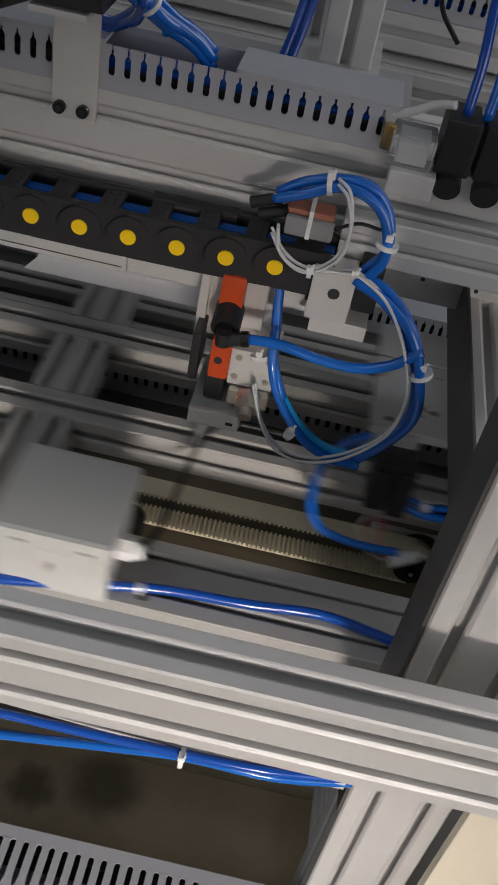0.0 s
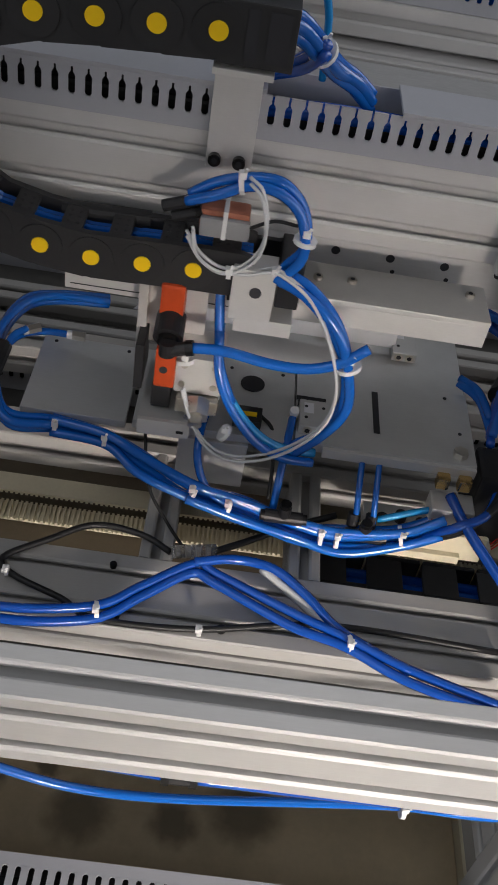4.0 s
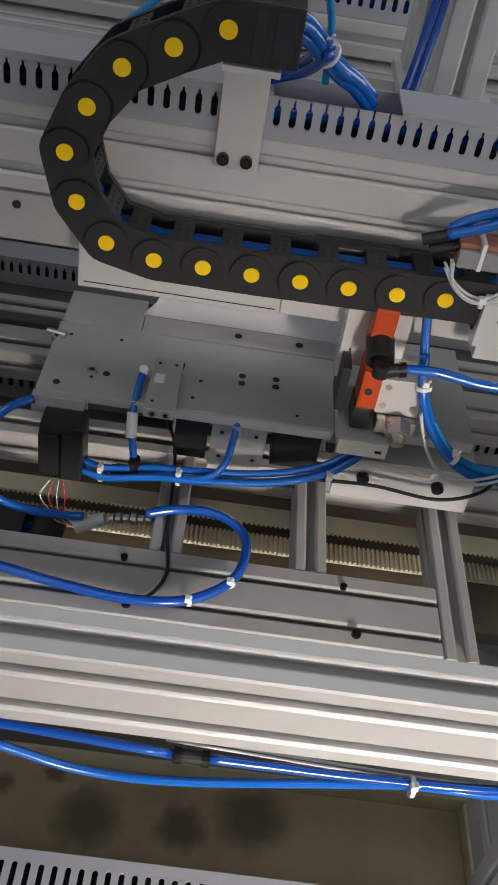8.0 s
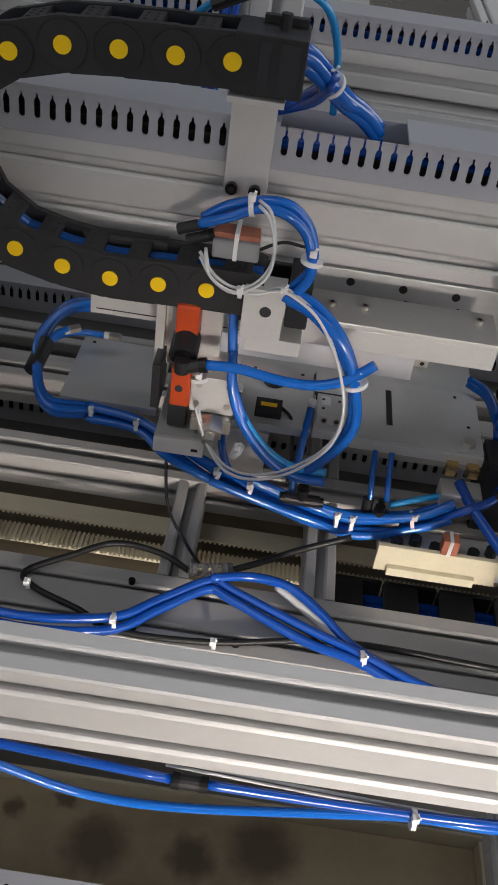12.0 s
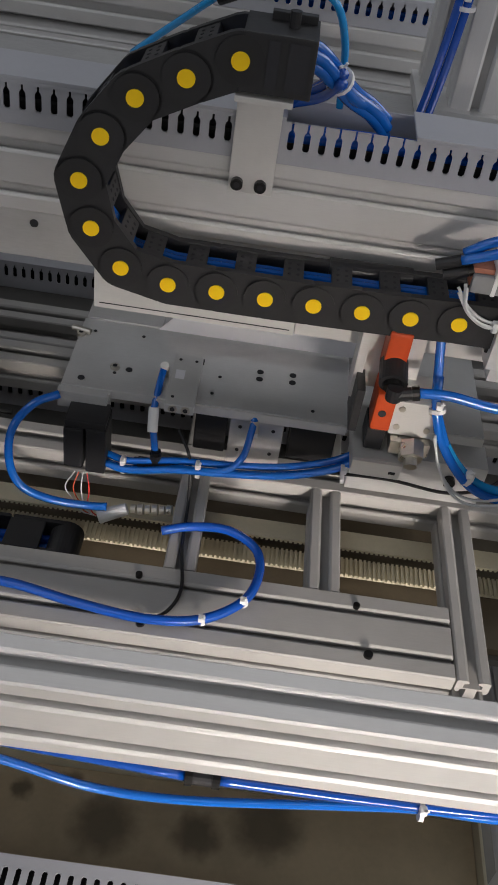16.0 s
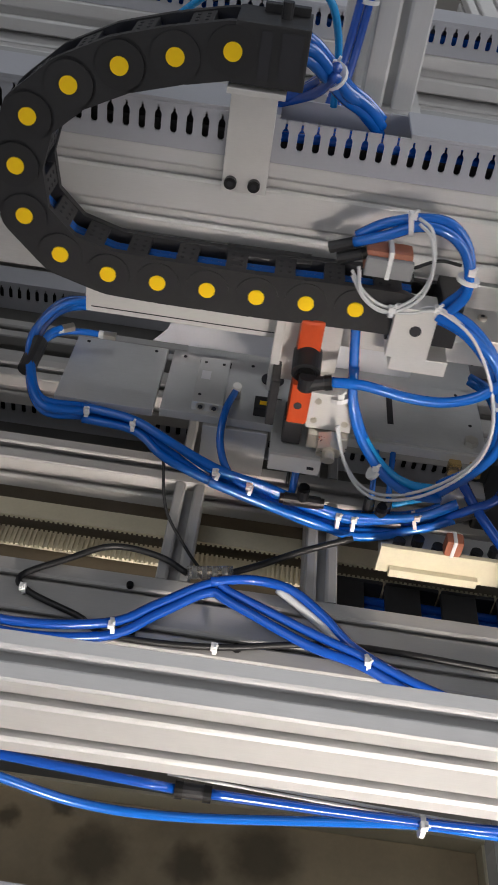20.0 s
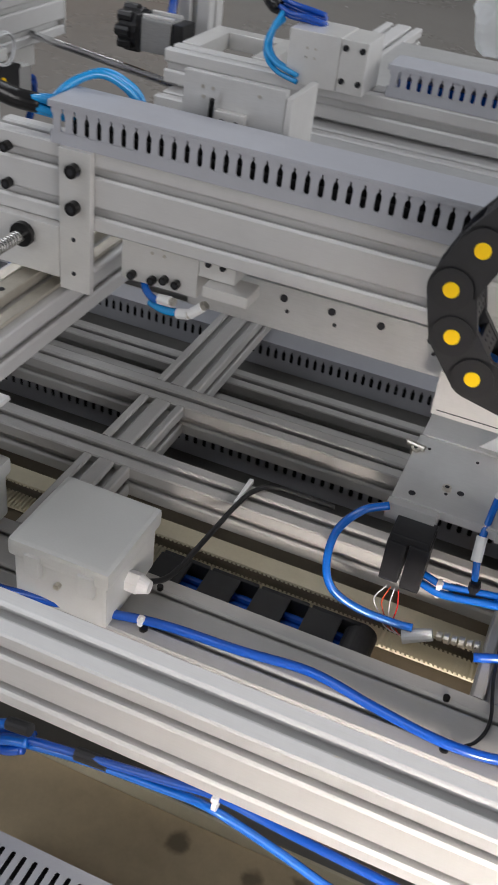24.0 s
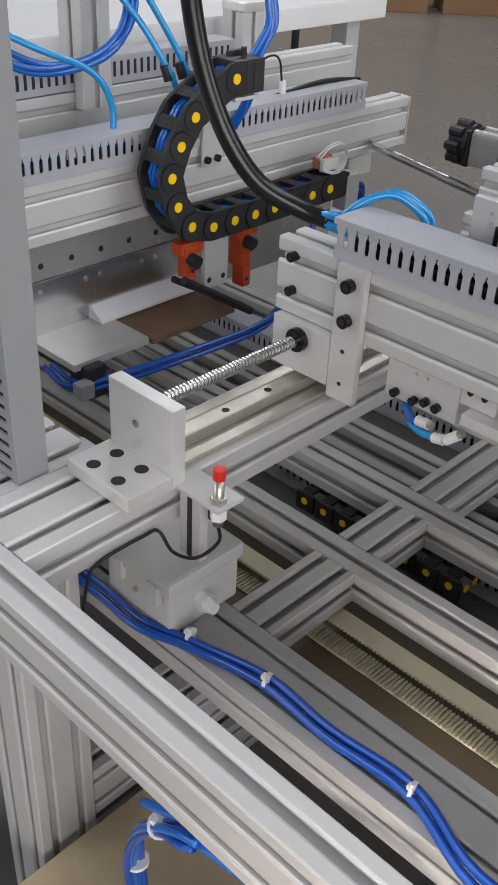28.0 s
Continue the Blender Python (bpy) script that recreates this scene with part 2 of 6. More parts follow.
def part(name, bm, mat, parent=None, label="", smooth=False):
    me = bpy.data.meshes.new(name)
    bmesh.ops.recalc_face_normals(bm, faces=bm.faces)
    bm.to_mesh(me)
    bm.free()
    if smooth:
        for f in me.polygons:
            f.use_smooth = True
    me.materials.append(mat)
    ob = new(name, me)
    if parent is not None:
        ob.parent = parent
    if label:
        ob["label"] = label
    return ob


def thing(name, label, category, group="", at=(0, 0, 0), kind=""):
    ob = new(name)
    ob.empty_display_size = 0.02
    ob.matrix_basis = pose(*at)
    return tagged(ob, label, category, group, kind)


def box(lo, hi, bevel=0.0, bm=None, m=None):
    bm = bm or bmesh.new()
    c = [(a + b) / 2 for a, b in zip(lo, hi)]
    s = [abs(b - a) for a, b in zip(lo, hi)]
    mat = Matrix.Translation(c) @ Matrix.Diagonal((*s, 1))
    if m is not None:
        mat = m @ mat
    r = bmesh.ops.create_cube(bm, size=1, matrix=mat)
    if bevel:
        bevel = min(bevel, min(s) * 0.45)
        edges = list({e for v in r["verts"] for e in v.link_edges})
        bmesh.ops.bevel(bm, geom=edges, offset=bevel, segments=2, profile=0.7, affect="EDGES")
    return bm


def rod(a, b, r, bm=None, seg=16, r2=None, caps=True):
    bm = bm or bmesh.new()
    a, b = Vector(a), Vector(b)
    d = b - a
    m = Matrix.Translation((a + b) / 2) @ d.to_track_quat("Z", "Y").to_matrix().to_4x4()
    bmesh.ops.create_cone(bm, cap_ends=caps, segments=seg, radius1=r, radius2=r if r2 is None else r2, depth=d.length, matrix=m)
    return bm


def slotted(w, h, pitch=0.04, slot=0.0082, depth=0.010, lip=0.0012):
    """Outline of a slotted extrusion, w by h, centred, with a groove in the middle of every cell of each side."""
    pts = []

    def side(p, q):
        L = (Vector(q) - Vector(p)).length
        d = (Vector(q) - Vector(p)).normalized()
        n = Vector((-d.y, d.x))
        cells = max(1, round(L / pitch))
        pts.append(Vector(p) + d * 0.0015)
        for k in range(cells):
            c = Vector(p) + d * (L * (k + 0.5) / cells)
            a, b = c - d * slot / 2, c + d * slot / 2
            pts.extend([a - d * (lip * 2.2), a - d * lip + n * 0.0008, a + n * lip * 1.6, a + n * 0.004, a - d * 0.004 + n * 0.005,
                        a - d * 0.004 + n * depth, b + d * 0.004 + n * depth, b + d * 0.004 + n * 0.005, b + n * 0.004,
                        b + n * lip * 1.6, b + d * lip + n * 0.0008, b + d * (lip * 2.2)])
        pts.append(Vector(q) - d * 0.0015)

    x, y = w / 2, h / 2
    side((-x, -y), (x, -y)), side((x, -y), (x, y)), side((x, y), (-x, y)), side((-x, y), (-x, -y))
    return pts


def extrude(outline, axis, a, b, cu, cv, bm=None):
    """Outline in the plane across the axis, drawn out from a to b; cu, cv: its centre on the two other axes in order."""
    bm = bm or bmesh.new()

    def place(u, v, s):
        return {"x": (s, cu + u, cv + v), "y": (cu + u, s, cv + v), "z": (cu + u, cv + v, s)}[axis]

    one = [bm.verts.new(place(p[0], p[1], a)) for p in outline]
    two = [bm.verts.new(place(p[0], p[1], b)) for p in outline]
    n = len(one)
    for i in range(n):
        bm.faces.new((one[i], one[(i + 1) % n], two[(i + 1) % n], two[i]))
    bm.faces.new(one[::-1]), bm.faces.new(two)
    return bm


def smooth_line(points, steps=8):
    """A rounded line through the points."""
    p = [Vector(q) for q in points]
    p = [p[0] * 2 - p[1]] + p + [p[-1] * 2 - p[-2]]
    out = []
    for i in range(1, len(p) - 2):
        for k in range(steps):
            t = k / steps
            a, b, c, d = p[i - 1], p[i], p[i + 1], p[i + 2]
            out.append(0.5 * ((2 * b) + (c - a) * t + (2 * a - 5 * b + 4 * c - d) * t * t + (3 * b - a - 3 * c + d) * t ** 3))
    out.append(p[-2])
    return out


def tube(points, r, bm=None, seg=8, steps=6, raw=False):
    bm = bm or bmesh.new()
    line = [Vector(q) for q in points] if raw else smooth_line(points, steps)
    rings, up = [], Vector((0.13, 0.21, 1)).normalized()
    for i, q in enumerate(line):
        d = (line[min(i + 1, len(line) - 1)] - line[max(i - 1, 0)]).normalized()
        s = d.cross(up)
        if s.length < 0.05:
            s = d.cross(Vector((1, 0, 0)))
        s.normalize()
        u = s.cross(d).normalized()
        up = u
        rings.append([bm.verts.new(q + (s * math.cos(k * 2 * math.pi / seg) + u * math.sin(k * 2 * math.pi / seg)) * r) for k in range(seg)])
    for a, b in zip(rings, rings[1:]):
        for k in range(seg):
            bm.faces.new((a[k], a[(k + 1) % seg], b[(k + 1) % seg], b[k]))
    bm.faces.new(rings[0][::-1]), bm.faces.new(rings[-1])
    return bm


def hose(name, points, r, mat, label, category="hose", group="", steps=6, seg=8, at=(0, 0, 0)):
    """A hose or cable that lies on its own."""
    o = Vector(at)
    ob = part(name, tube([Vector(p) - o for p in points], r, seg=seg, steps=steps), mat, None, "", True)
    ob.matrix_basis = pose(*at)
    return tagged(ob, label, category, group)


def bundle(points, r, n, spread, seed):
    """n lines that run beside the given one."""
    rnd = random.Random(seed)
    res = []
    for k in range(n):
        a = 2 * math.pi * k / n + rnd.random()
        o = Vector((0, math.cos(a), math.sin(a))) * spread
        res.append([Vector(p) + o * rnd.uniform(0.75, 1.25) + Vector((rnd.uniform(-1, 1), rnd.uniform(-1, 1), rnd.uniform(-1, 1))) * spread * 0.3 for p in points])
    return res


def cap_screw(parent, at, axis, r=0.005, h=0.006, mat=None, name="cap_screw"):
    """A socket head screw: head with a hexagon socket, its head standing h out of the surface along the axis."""
    a = Vector(at)
    d = Vector(axis).normalized()
    bm = rod(a - d * 0.004, a + d * h, r, seg=20)
    bm2 = bm
    rod(a + d * (h - 0.0002), a + d * (h + 0.0003), r * 0.86, bm2, 20)
    ob = part(name, bm2, mat or BOLT, parent)
    part("socket", rod(a + d * (h + 0.0002), a + d * (h + 0.0006), r * 0.52, seg=6), DARK, ob)
    return ob


def cable_tie(parent, at, axis, r, mat=None):
    """A nylon tie round a hose: band, lock and cut tail."""
    r = r * 0.86
    a, d = Vector(at), Vector(axis).normalized()
    bm = rod(a - d * 0.0018, a + d * 0.0018, r + 0.0009, seg=14)
    up = Vector((0, -0.5, 0.87))
    c = a + up * (r + 0.001)
    box((-0.0028, -0.003, -0.002), (0.0028, 0.003, 0.003), 0.0006, bm, Matrix.Translation(c))
    box((-0.001, -0.0008, 0), (0.001, 0.0008, 0.008), 0, bm, Matrix.Translation(c) @ pose(0, 0, 0, 25, 20, 0))
    return part("cable_tie", bm, mat or WHITE, parent)

# ---- the hall ----
FLOOR = -1.0
tagged(part("floor", box((-9, -7, FLOOR - 0.1), (9, 11, FLOOR)), CONCRETE), "polished grey concrete factory floor with dull reflections", "floor", kind="structure")
tagged(part("wall_north", box((-9, 11, FLOOR), (9, 11.2, 5)), WALLP), "plain painted factory wall", "wall", kind="structure")
tagged(part("wall_south", box((-9, -7.2, FLOOR), (9, -7, 5)), WALLP), "plain painted factory wall", "wall", kind="structure")
tagged(part("wall_east", box((9, -7.2, FLOOR), (9.2, 11.2, 5)), WALLP), "plain painted factory wall", "wall", kind="structure")
tagged(part("wall_west", box((-9.2, -7.2, FLOOR), (-9, 11.2, 5)), WALLP), "plain painted factory wall", "wall", kind="structure")
tagged(part("ceiling", box((-9.2, -7.2, 5), (9.2, 11.2, 5.2)), WALLP), "pale factory ceiling", "ceiling", kind="structure")


def profile(name, axis, a, b, cu, cv, w, h, label="", group="", pitch=0.04, mat=None, parent=None, slot=0.0082):
    mat = mat or {"x": ANOD_X, "y": ANOD_Y, "z": ANOD_Z}[axis]
    ob = part(name, extrude(slotted(w, h, pitch, slot), axis, a, b, cu, cv), mat, parent)
    return tagged(ob, label, "beam", group) if parent is None else ob


# ---- machine frame ----
profile("frame_beam", "x", -1.3, 1.5, -0.3918, -0.2002, 0.0356, 0.0704, "pale anodised slotted aluminium beam along the machine's front", "machine frame")
profile("frame_beam", "y", -0.3735, 1.5, -0.0425, -0.187, 0.085, 0.044, "anodised slotted aluminium cross beam that carries the guide rail", "machine frame")
profile("frame_beam", "y", -0.3735, -0.232, -0.1305, -0.190, 0.085, 0.044, "short anodised slotted aluminium beam end under the upright duct", "machine frame")
profile("frame_post", "z", FLOOR, 0.9, 0.884, -0.30, 0.08, 0.05, "tall anodised slotted aluminium corner post", "machine frame")
profile("frame_post", "z", FLOOR, -0.2125, -0.154, -0.285, 0.08, 0.08, "anodised slotted aluminium leg under the front beam", "machine frame")
profile("frame_beam", "y", -0.2445, 1.5, -0.154, -0.685, 0.08, 0.08, "lower anodised slotted aluminium cross beam", "machine frame")
profile("frame_beam", "y", -0.2445, 1.5, -0.154, -0.80, 0.08, 0.08, "lower anodised slotted aluminium cross beam", "machine frame")
profile("frame_beam", "y", -0.2745, 1.5, 0.914, -0.187, 0.085, 0.044, "anodised slotted aluminium cross beam behind the corner post", "machine frame")
profile("frame_beam", "y", -0.2745, 1.5, 0.884, -0.54, 0.08, 0.08, "lower anodised slotted aluminium cross beam", "machine frame")

# thin strips added to carry the shade of the two -x faces
tagged(part("side_cover", box((0.8685, -0.274, -0.2095), (0.8712, 1.2, -0.1455), 0.001), SIDE_SHADE), "dark grey strip added as shade on the cross beam's side", "cover")
tagged(part("side_cover", box((0.8405, -0.3245, -0.42), (0.8436, -0.2755, 0.9), 0.001), SIDE_SHADE), "dark grey strip added as shade on the corner post's side", "cover")
tagged(part("cover_sheet", box((0.926, -0.345, FLOOR), (1.5, -0.335, -0.24), 0.002), PANEL), "cream painted cover sheet under the front beam", "panel")

base = thing("base_tray", "soiled brown base board with oil spots under the machine", "tray")
part("board", box((-0.10, -0.9, -0.74), (0.872, -0.150, -0.72), 0.002), TRAY, base)
part("back_rim", box((-0.10, -0.1495, -0.745), (0.8765, -0.1455, -0.696), 0.001), CREAM, base, "pale folded rim")
part("side_rim", box((0.8725, -0.9, -0.745), (0.8765, -0.150, -0.700), 0.001), CREAM, base, "pale folded rim")

# ---- guide beam with its cable duct ----


def gantry_beam(x1):
    beam = thing("gantry_beam", "anodised aluminium gantry beam with slotted face and end plates", "beam", "gantry beams")
    profile("extrusion", "x", -0.084, x1, 0.02, -0.051, 0.04, 0.078, parent=beam, mat=ANOD_X)
    part("end_plate", box((-0.0010, -0.009, -0.155), (0.0325, -0.001, -0.012), 0.0008), PLATE_L, beam)
    part("nut_block", box((-0.0765, -0.010, -0.144), (-0.0018, 0.05, -0.0905), 0.0008), PLATE_L, beam)
    for z in (-0.030, -0.066):
        cap_screw(beam, (0.016, -0.009, z), (0, -1, 0), 0.0066, 0.008)
        cap_screw(beam, (-0.062, -0.002, z + 0.003), (0, -1, 0), 0.005, 0.006)
    for z in (-0.100, -0.136):
        part("threaded_hole", rod((0.0145, -0.0093, z), (0.0145, -0.005, z), 0.0024, seg=14), DARK, beam)
    part("nut_ring", rod((-0.041, -0.016, -0.107), (-0.041, -0.006, -0.107), 0.0125, seg=28), BOLT, beam)
    return beam


beam = gantry_beam(1.25)


def cable_duct(name, axis, start, count, pitch, z0, front, depth, flip, label, top=0.027, low=-0.012, fill=None, gap=None):
    """Slotted wiring duct. axis x: front wall at y = front; axis y: front wall at x = front. flip: the side on which its depth lies."""
    d = thing(name, label, "cable duct")
    L = count * pitch

    def lo_hi(u0, u1, v0, v1, w0, w1):
        v0, v1 = front + flip * v0, front + flip * v1
        v0, v1 = min(v0, v1), max(v0, v1)
        return ((u0, v0, w0), (u1, v1, w1)) if axis == "x" else ((v0, u0, w0), (v1, u1, w1))

    part("floor_strip", box(*lo_hi(start, start + L, 0, depth, low, low + 0.002)), DUCT, d)
    part("front_strip", box(*lo_hi(start, start + L, 0, 0.0018, low + 0.002, 0.0 + z0)), DUCT, d)
    part("back_wall", box(*lo_hi(start, start + L, depth - 0.002, depth, low + 0.002, top - 0.003)), DUCT, d)
    for a, b in ((start - 0.002, gap[0]), (gap[1], start + L)) if gap else ((start - 0.002, start + L),):
        part("lid", box(*lo_hi(a, b, -0.0014, depth + 0.0014, top - 0.003, top), 0.0006), DUCT, d)
        part("lid_lip", box(*lo_hi(a, b, -0.0014, 0.0, top - 0.006, top - 0.003)), DUCT, d)
    part("hose_fill", box(*lo_hi(start + 0.01, start + L - 0.01, 0.012, depth - 0.012, low + 0.002, z0 + 0.006), 0.003), fill or CABLE_B, d)
    # one tooth with shoulders, shared by all
    h = top - 0.004 - z0
    half, neck = (pitch - 0.0054) / 2, (pitch - 0.0018) / 2
    right = [(half + 0.0014, -0.0005), (half + 0.0014, 0.0), (half + 0.0003, 0.0012), (half, 0.0022), (half, h * 0.58), (half + 0.0006, h * 0.66), (neck, h * 0.72), (neck, h)]
    prof = right + [(-u, w) for u, w in reversed(right)]
    bm = bmesh.new()
    rows = []
    for v in (0.0, 0.0018 * flip):
        rows.append([bm.verts.new((u, v, w) if axis == "x" else (v, u, w)) for u, w in prof])
    n = len(prof)
    for i in range(n):
        bm.faces.new((rows[0][i], rows[0][(i + 1) % n], rows[1][(i + 1) % n], rows[1][i]))
    bm.faces.new(rows[0]), bm.faces.new(rows[1][::-1])
    first = part("tooth", bm, DUCT, d)
    for k in range(count):
        ob = first if k == 0 else new("tooth", first.data)
        ob.parent = d
        u = start + (k + 0.5) * pitch
        ob.matrix_basis = pose(u, front, z0) if axis == "x" else pose(front, u, z0)
    return d


cable_duct("cable_duct", "x", -0.0125, 62, 0.0125, 0.0, -0.003, 0.05, 1, "grey slotted plastic cable duct on top of the gantry beam", gap=(0.532, 0.634))
hd = thing("duct_hose", "dark blue hoses lying inside the gantry duct", "hose")
for k in range(3):
    part("hose", tube([(0.53, 0.012 + 0.009 * k, 0.004), (0.60, 0.010 + 0.009 * k, 0.008), (0.68, 0.013 + 0.008 * k, 0.006), (0.75, 0.012 + 0.009 * k, 0.009)], 0.0042), BLUE_D, hd, "", True)

# chain bracket
br = thing("chain_bracket", "bent aluminium bracket with two socket screws that carries the chain end", "bracket")
part("upright", box((0.4925, -0.0085, -0.0390), (0.5285, -0.0045, 0.062), 0.0008), PLATE_L, br)
part("ledge", box((0.4925, -0.067, 0.0575), (0.5340, -0.0085, 0.062), 0.0008), PLATE_L, br)
for x in (0.4995, 0.5185):
    cap_screw(br, (x, -0.0085, -0.0302), (0, -1, 0), 0.005, 0.005)
part("slot", box((0.506, -0.0088, 0.040), (0.511, -0.0080, 0.050), 0.0003), DARK, br)
part("keyhole", rod((0.5085, -0.0089, 0.050), (0.5085, -0.008, 0.050), 0.0046, seg=16), DARK, br)

# clamp bars under the gantry beam
bars = thing("clamp_bar", "long grey steel bar with bolt holes under the gantry beam", "bar")
part("bar", box((0.10, 0.078, -0.182), (1.2, 0.09, -0.132), 0.001), PLATE, bars)
for k in range(18):
    x = 0.155 + 0.0515 * k
    part("bolt_hole", rod((x, 0.0775, -0.1445), (x, 0.08, -0.1445), 0.0042, seg=14), DARK, bars)
    if k % 3:
        part("pin_hole", rod((x + 0.005, 0.0775, -0.158), (x + 0.005, 0.08, -0.158), 0.0022, seg=10), DARK, bars)
press = thing("press_bar", "smooth pale aluminium press bar below the gantry beam", "bar")
part("bar", box((0.387, -0.02, -0.162), (0.566, 0.03, -0.118), 0.0012), PLATE_L, press)
part("right_bar", box((0.5665, -0.02, -0.160), (0.75, 0.03, -0.1385), 0.0012), PLATE_L, press)
part("cover_plate", box((0.5665, -0.021, -0.138), (0.75, 0.034, -0.133), 0.001), PLATE_L, press)
part("seam", box((0.392, -0.0204, -0.157), (0.562, -0.0199, -0.1562)), DARK, press)
for x, y in ((0.60, 0.008), (0.63, 0.010), (0.735, 0.016)):
    cap_screw(press, (x, y, -0.133), (0, 0, 1), 0.0042, 0.003, NICKEL)
strip = thing("paper_strip", "folded white paper strip lying along the press bar", "paper")
bm = bmesh.new()
vs = [bm.verts.new(p) for p in ((0.433, 0.0965, -0.2580), (0.703, 0.0965, -0.2580), (0.703, 0.0985, -0.2430), (0.447, 0.0985, -0.2430), (0.703, 0.0995, -0.2250), (0.455, 0.0995, -0.2250))]
bm.faces.new((vs[0], vs[1], vs[2], vs[3])), bm.faces.new((vs[3], vs[2], vs[4], vs[5]))
bmesh.ops.solidify(bm, geom=bm.faces[:], thickness=0.0006)
part("sheet", bm, PAPER, strip)

# ---- guide rail with ball screw on the cross beam ----
gr = thing("guide_rail", "oily steel linear guide rail screwed on the cross beam", "guide rail")
part("rail", box((-0.053, -0.20, -0.1645), (-0.033, 1.2, -0.152), 0.002), RAIL, gr)
part("side_strip", box((-0.075, -0.20, -0.1645), (-0.062, 1.2, -0.160), 0.001), RAIL, gr)
part("side_strip", box((-0.024, -0.20, -0.1645), (-0.011, 1.2, -0.160), 0.001), RAIL, gr)
for k in range(12):
    y = -0.17 + 0.06 * k
    part("bolt_hole", rod((-0.043, y, -0.1525), (-0.043, y, -0.1517), 0.004, seg=14), DARK, gr)
bs = thing("ball_screw", "polished steel ball screw with fine thread in a bearing block", "ball screw")
bm = rod((-0.041, -0.215, -0.107), (-0.041, -0.012, -0.107), 0.0052, seg=20)
turns, seg = 42, 14
rings = []
for k in range(turns * seg + 1):
    a, y = 2 * math.pi * k / seg, -0.208 + 0.0045 * k / seg
    row = []
    for dy, rr in ((-0.0014, 0.0050), (-0.0009, 0.0063), (0.0009, 0.0063), (0.0014, 0.0050)):
        row.append(bm.verts.new((-0.041 + rr * math.cos(a), y + dy, -0.107 + rr * math.sin(a))))
    rings.append(row)
for p, q in zip(rings, rings[1:]):
    for k in range(3):
        bm.faces.new((p[k], p[k + 1], q[k + 1], q[k]))
part("screw", bm, SCREW, bs)
part("upright", box((-0.0755, -0.226, -0.164), (0.0095, -0.211, -0.0845), 0.0015), PLATE_L, bs)
part("foot", box((-0.0755, -0.276, -0.1645), (0.0095, -0.226, -0.150), 0.0015), PLATE_L, bs)
part("set_screw", rod((-0.038, -0.2275, -0.117), (-0.038, -0.225, -0.117), 0.0042, seg=6), STEEL, bs)
for x in (-0.052, -0.018):
    for y in (-0.264, -0.238):
        part("counterbore", rod((x, y, -0.152), (x, y, -0.1496), 0.0065, seg=20), DARK, bs)

# ---- limit sensor ----
sb = thing("limit_sensor", "nickel limit sensor with red cap on an angle bracket", "sensor")
part("bracket_plate", box((0.001, -0.222, -0.1645), (0.062, -0.19, -0.1605), 0.001), ANOD_Z, sb)
part("bracket_leg", box((0.010, -0.218, -0.235), (0.036, -0.208, -0.1645), 0.001), ANOD_Z, sb)
part("leg_groove", box((0.020, -0.2184, -0.234), (0.026, -0.217, -0.166)), DARK, sb)
part("barrel", rod((0.052, -0.2115, -0.185), (0.052, -0.2115, -0.135), 0.0048, seg=20), NICKEL, sb, "", True)
part("nut", rod((0.052, -0.2115, -0.1605), (0.052, -0.2115, -0.155), 0.0075, seg=6), NICKEL, sb)
part("clear_nut", rod((0.052, -0.2115, -0.178), (0.052, -0.2115, -0.168), 0.0075, seg=6), WHITE, sb)
part("red_cap", rod((0.052, -0.2115, -0.136), (0.052, -0.2115, -0.126), 0.0058, seg=20), RED, sb, "red plastic cap")
part("cable", tube([(0.052, -0.2115, -0.185), (0.052, -0.21, -0.205), (0.04, -0.225, -0.222), (0.02, -0.235, -0.222), (0.004, -0.238, -0.206), (0.003, -0.255, -0.203), (0.003, -0.305, -0.205), (0.002, -0.318, -0.225), (-0.004, -0.326, -0.30)], 0.0017), CABLE_B, sb, "black cable", True)

# ---- drag chain ----
PITCH = 0.0398
CY0, CY1 = -0.065, -0.022


# how far each link has turned from pointing back along the beam, for three places of the chain's moving end
SHAPES = (
    (0.4905, (2.9, 2.9, 4.5, 14.7, 34, 63, 90, 116, 144, 165.3, 172.5, 181, 181)),
    (0.6125, (13.3, 17, 27.2, 41.9, 75.6, 98, 134, 163.4, 178, 180, 180, 181.5, 181.5)),
    (0.6945, (25.5, 28.7, 53.1, 67, 104.2, 127.7, 167, 180, 180, 181, 181, 181.4, 182.4)),
)


def chain_shape(end):
    """Turn of each link when the moving end stands at the given place along the beam."""
    end = max(SHAPES[0][0], min(SHAPES[-1][0], end))
    for (a, u), (b, v) in zip(SHAPES, SHAPES[1:]):
        if a <= end <= b:
            f = (end - a) / (b - a)
            return [math.radians(p + (q - p) * f) for p, q in zip(u, v)]


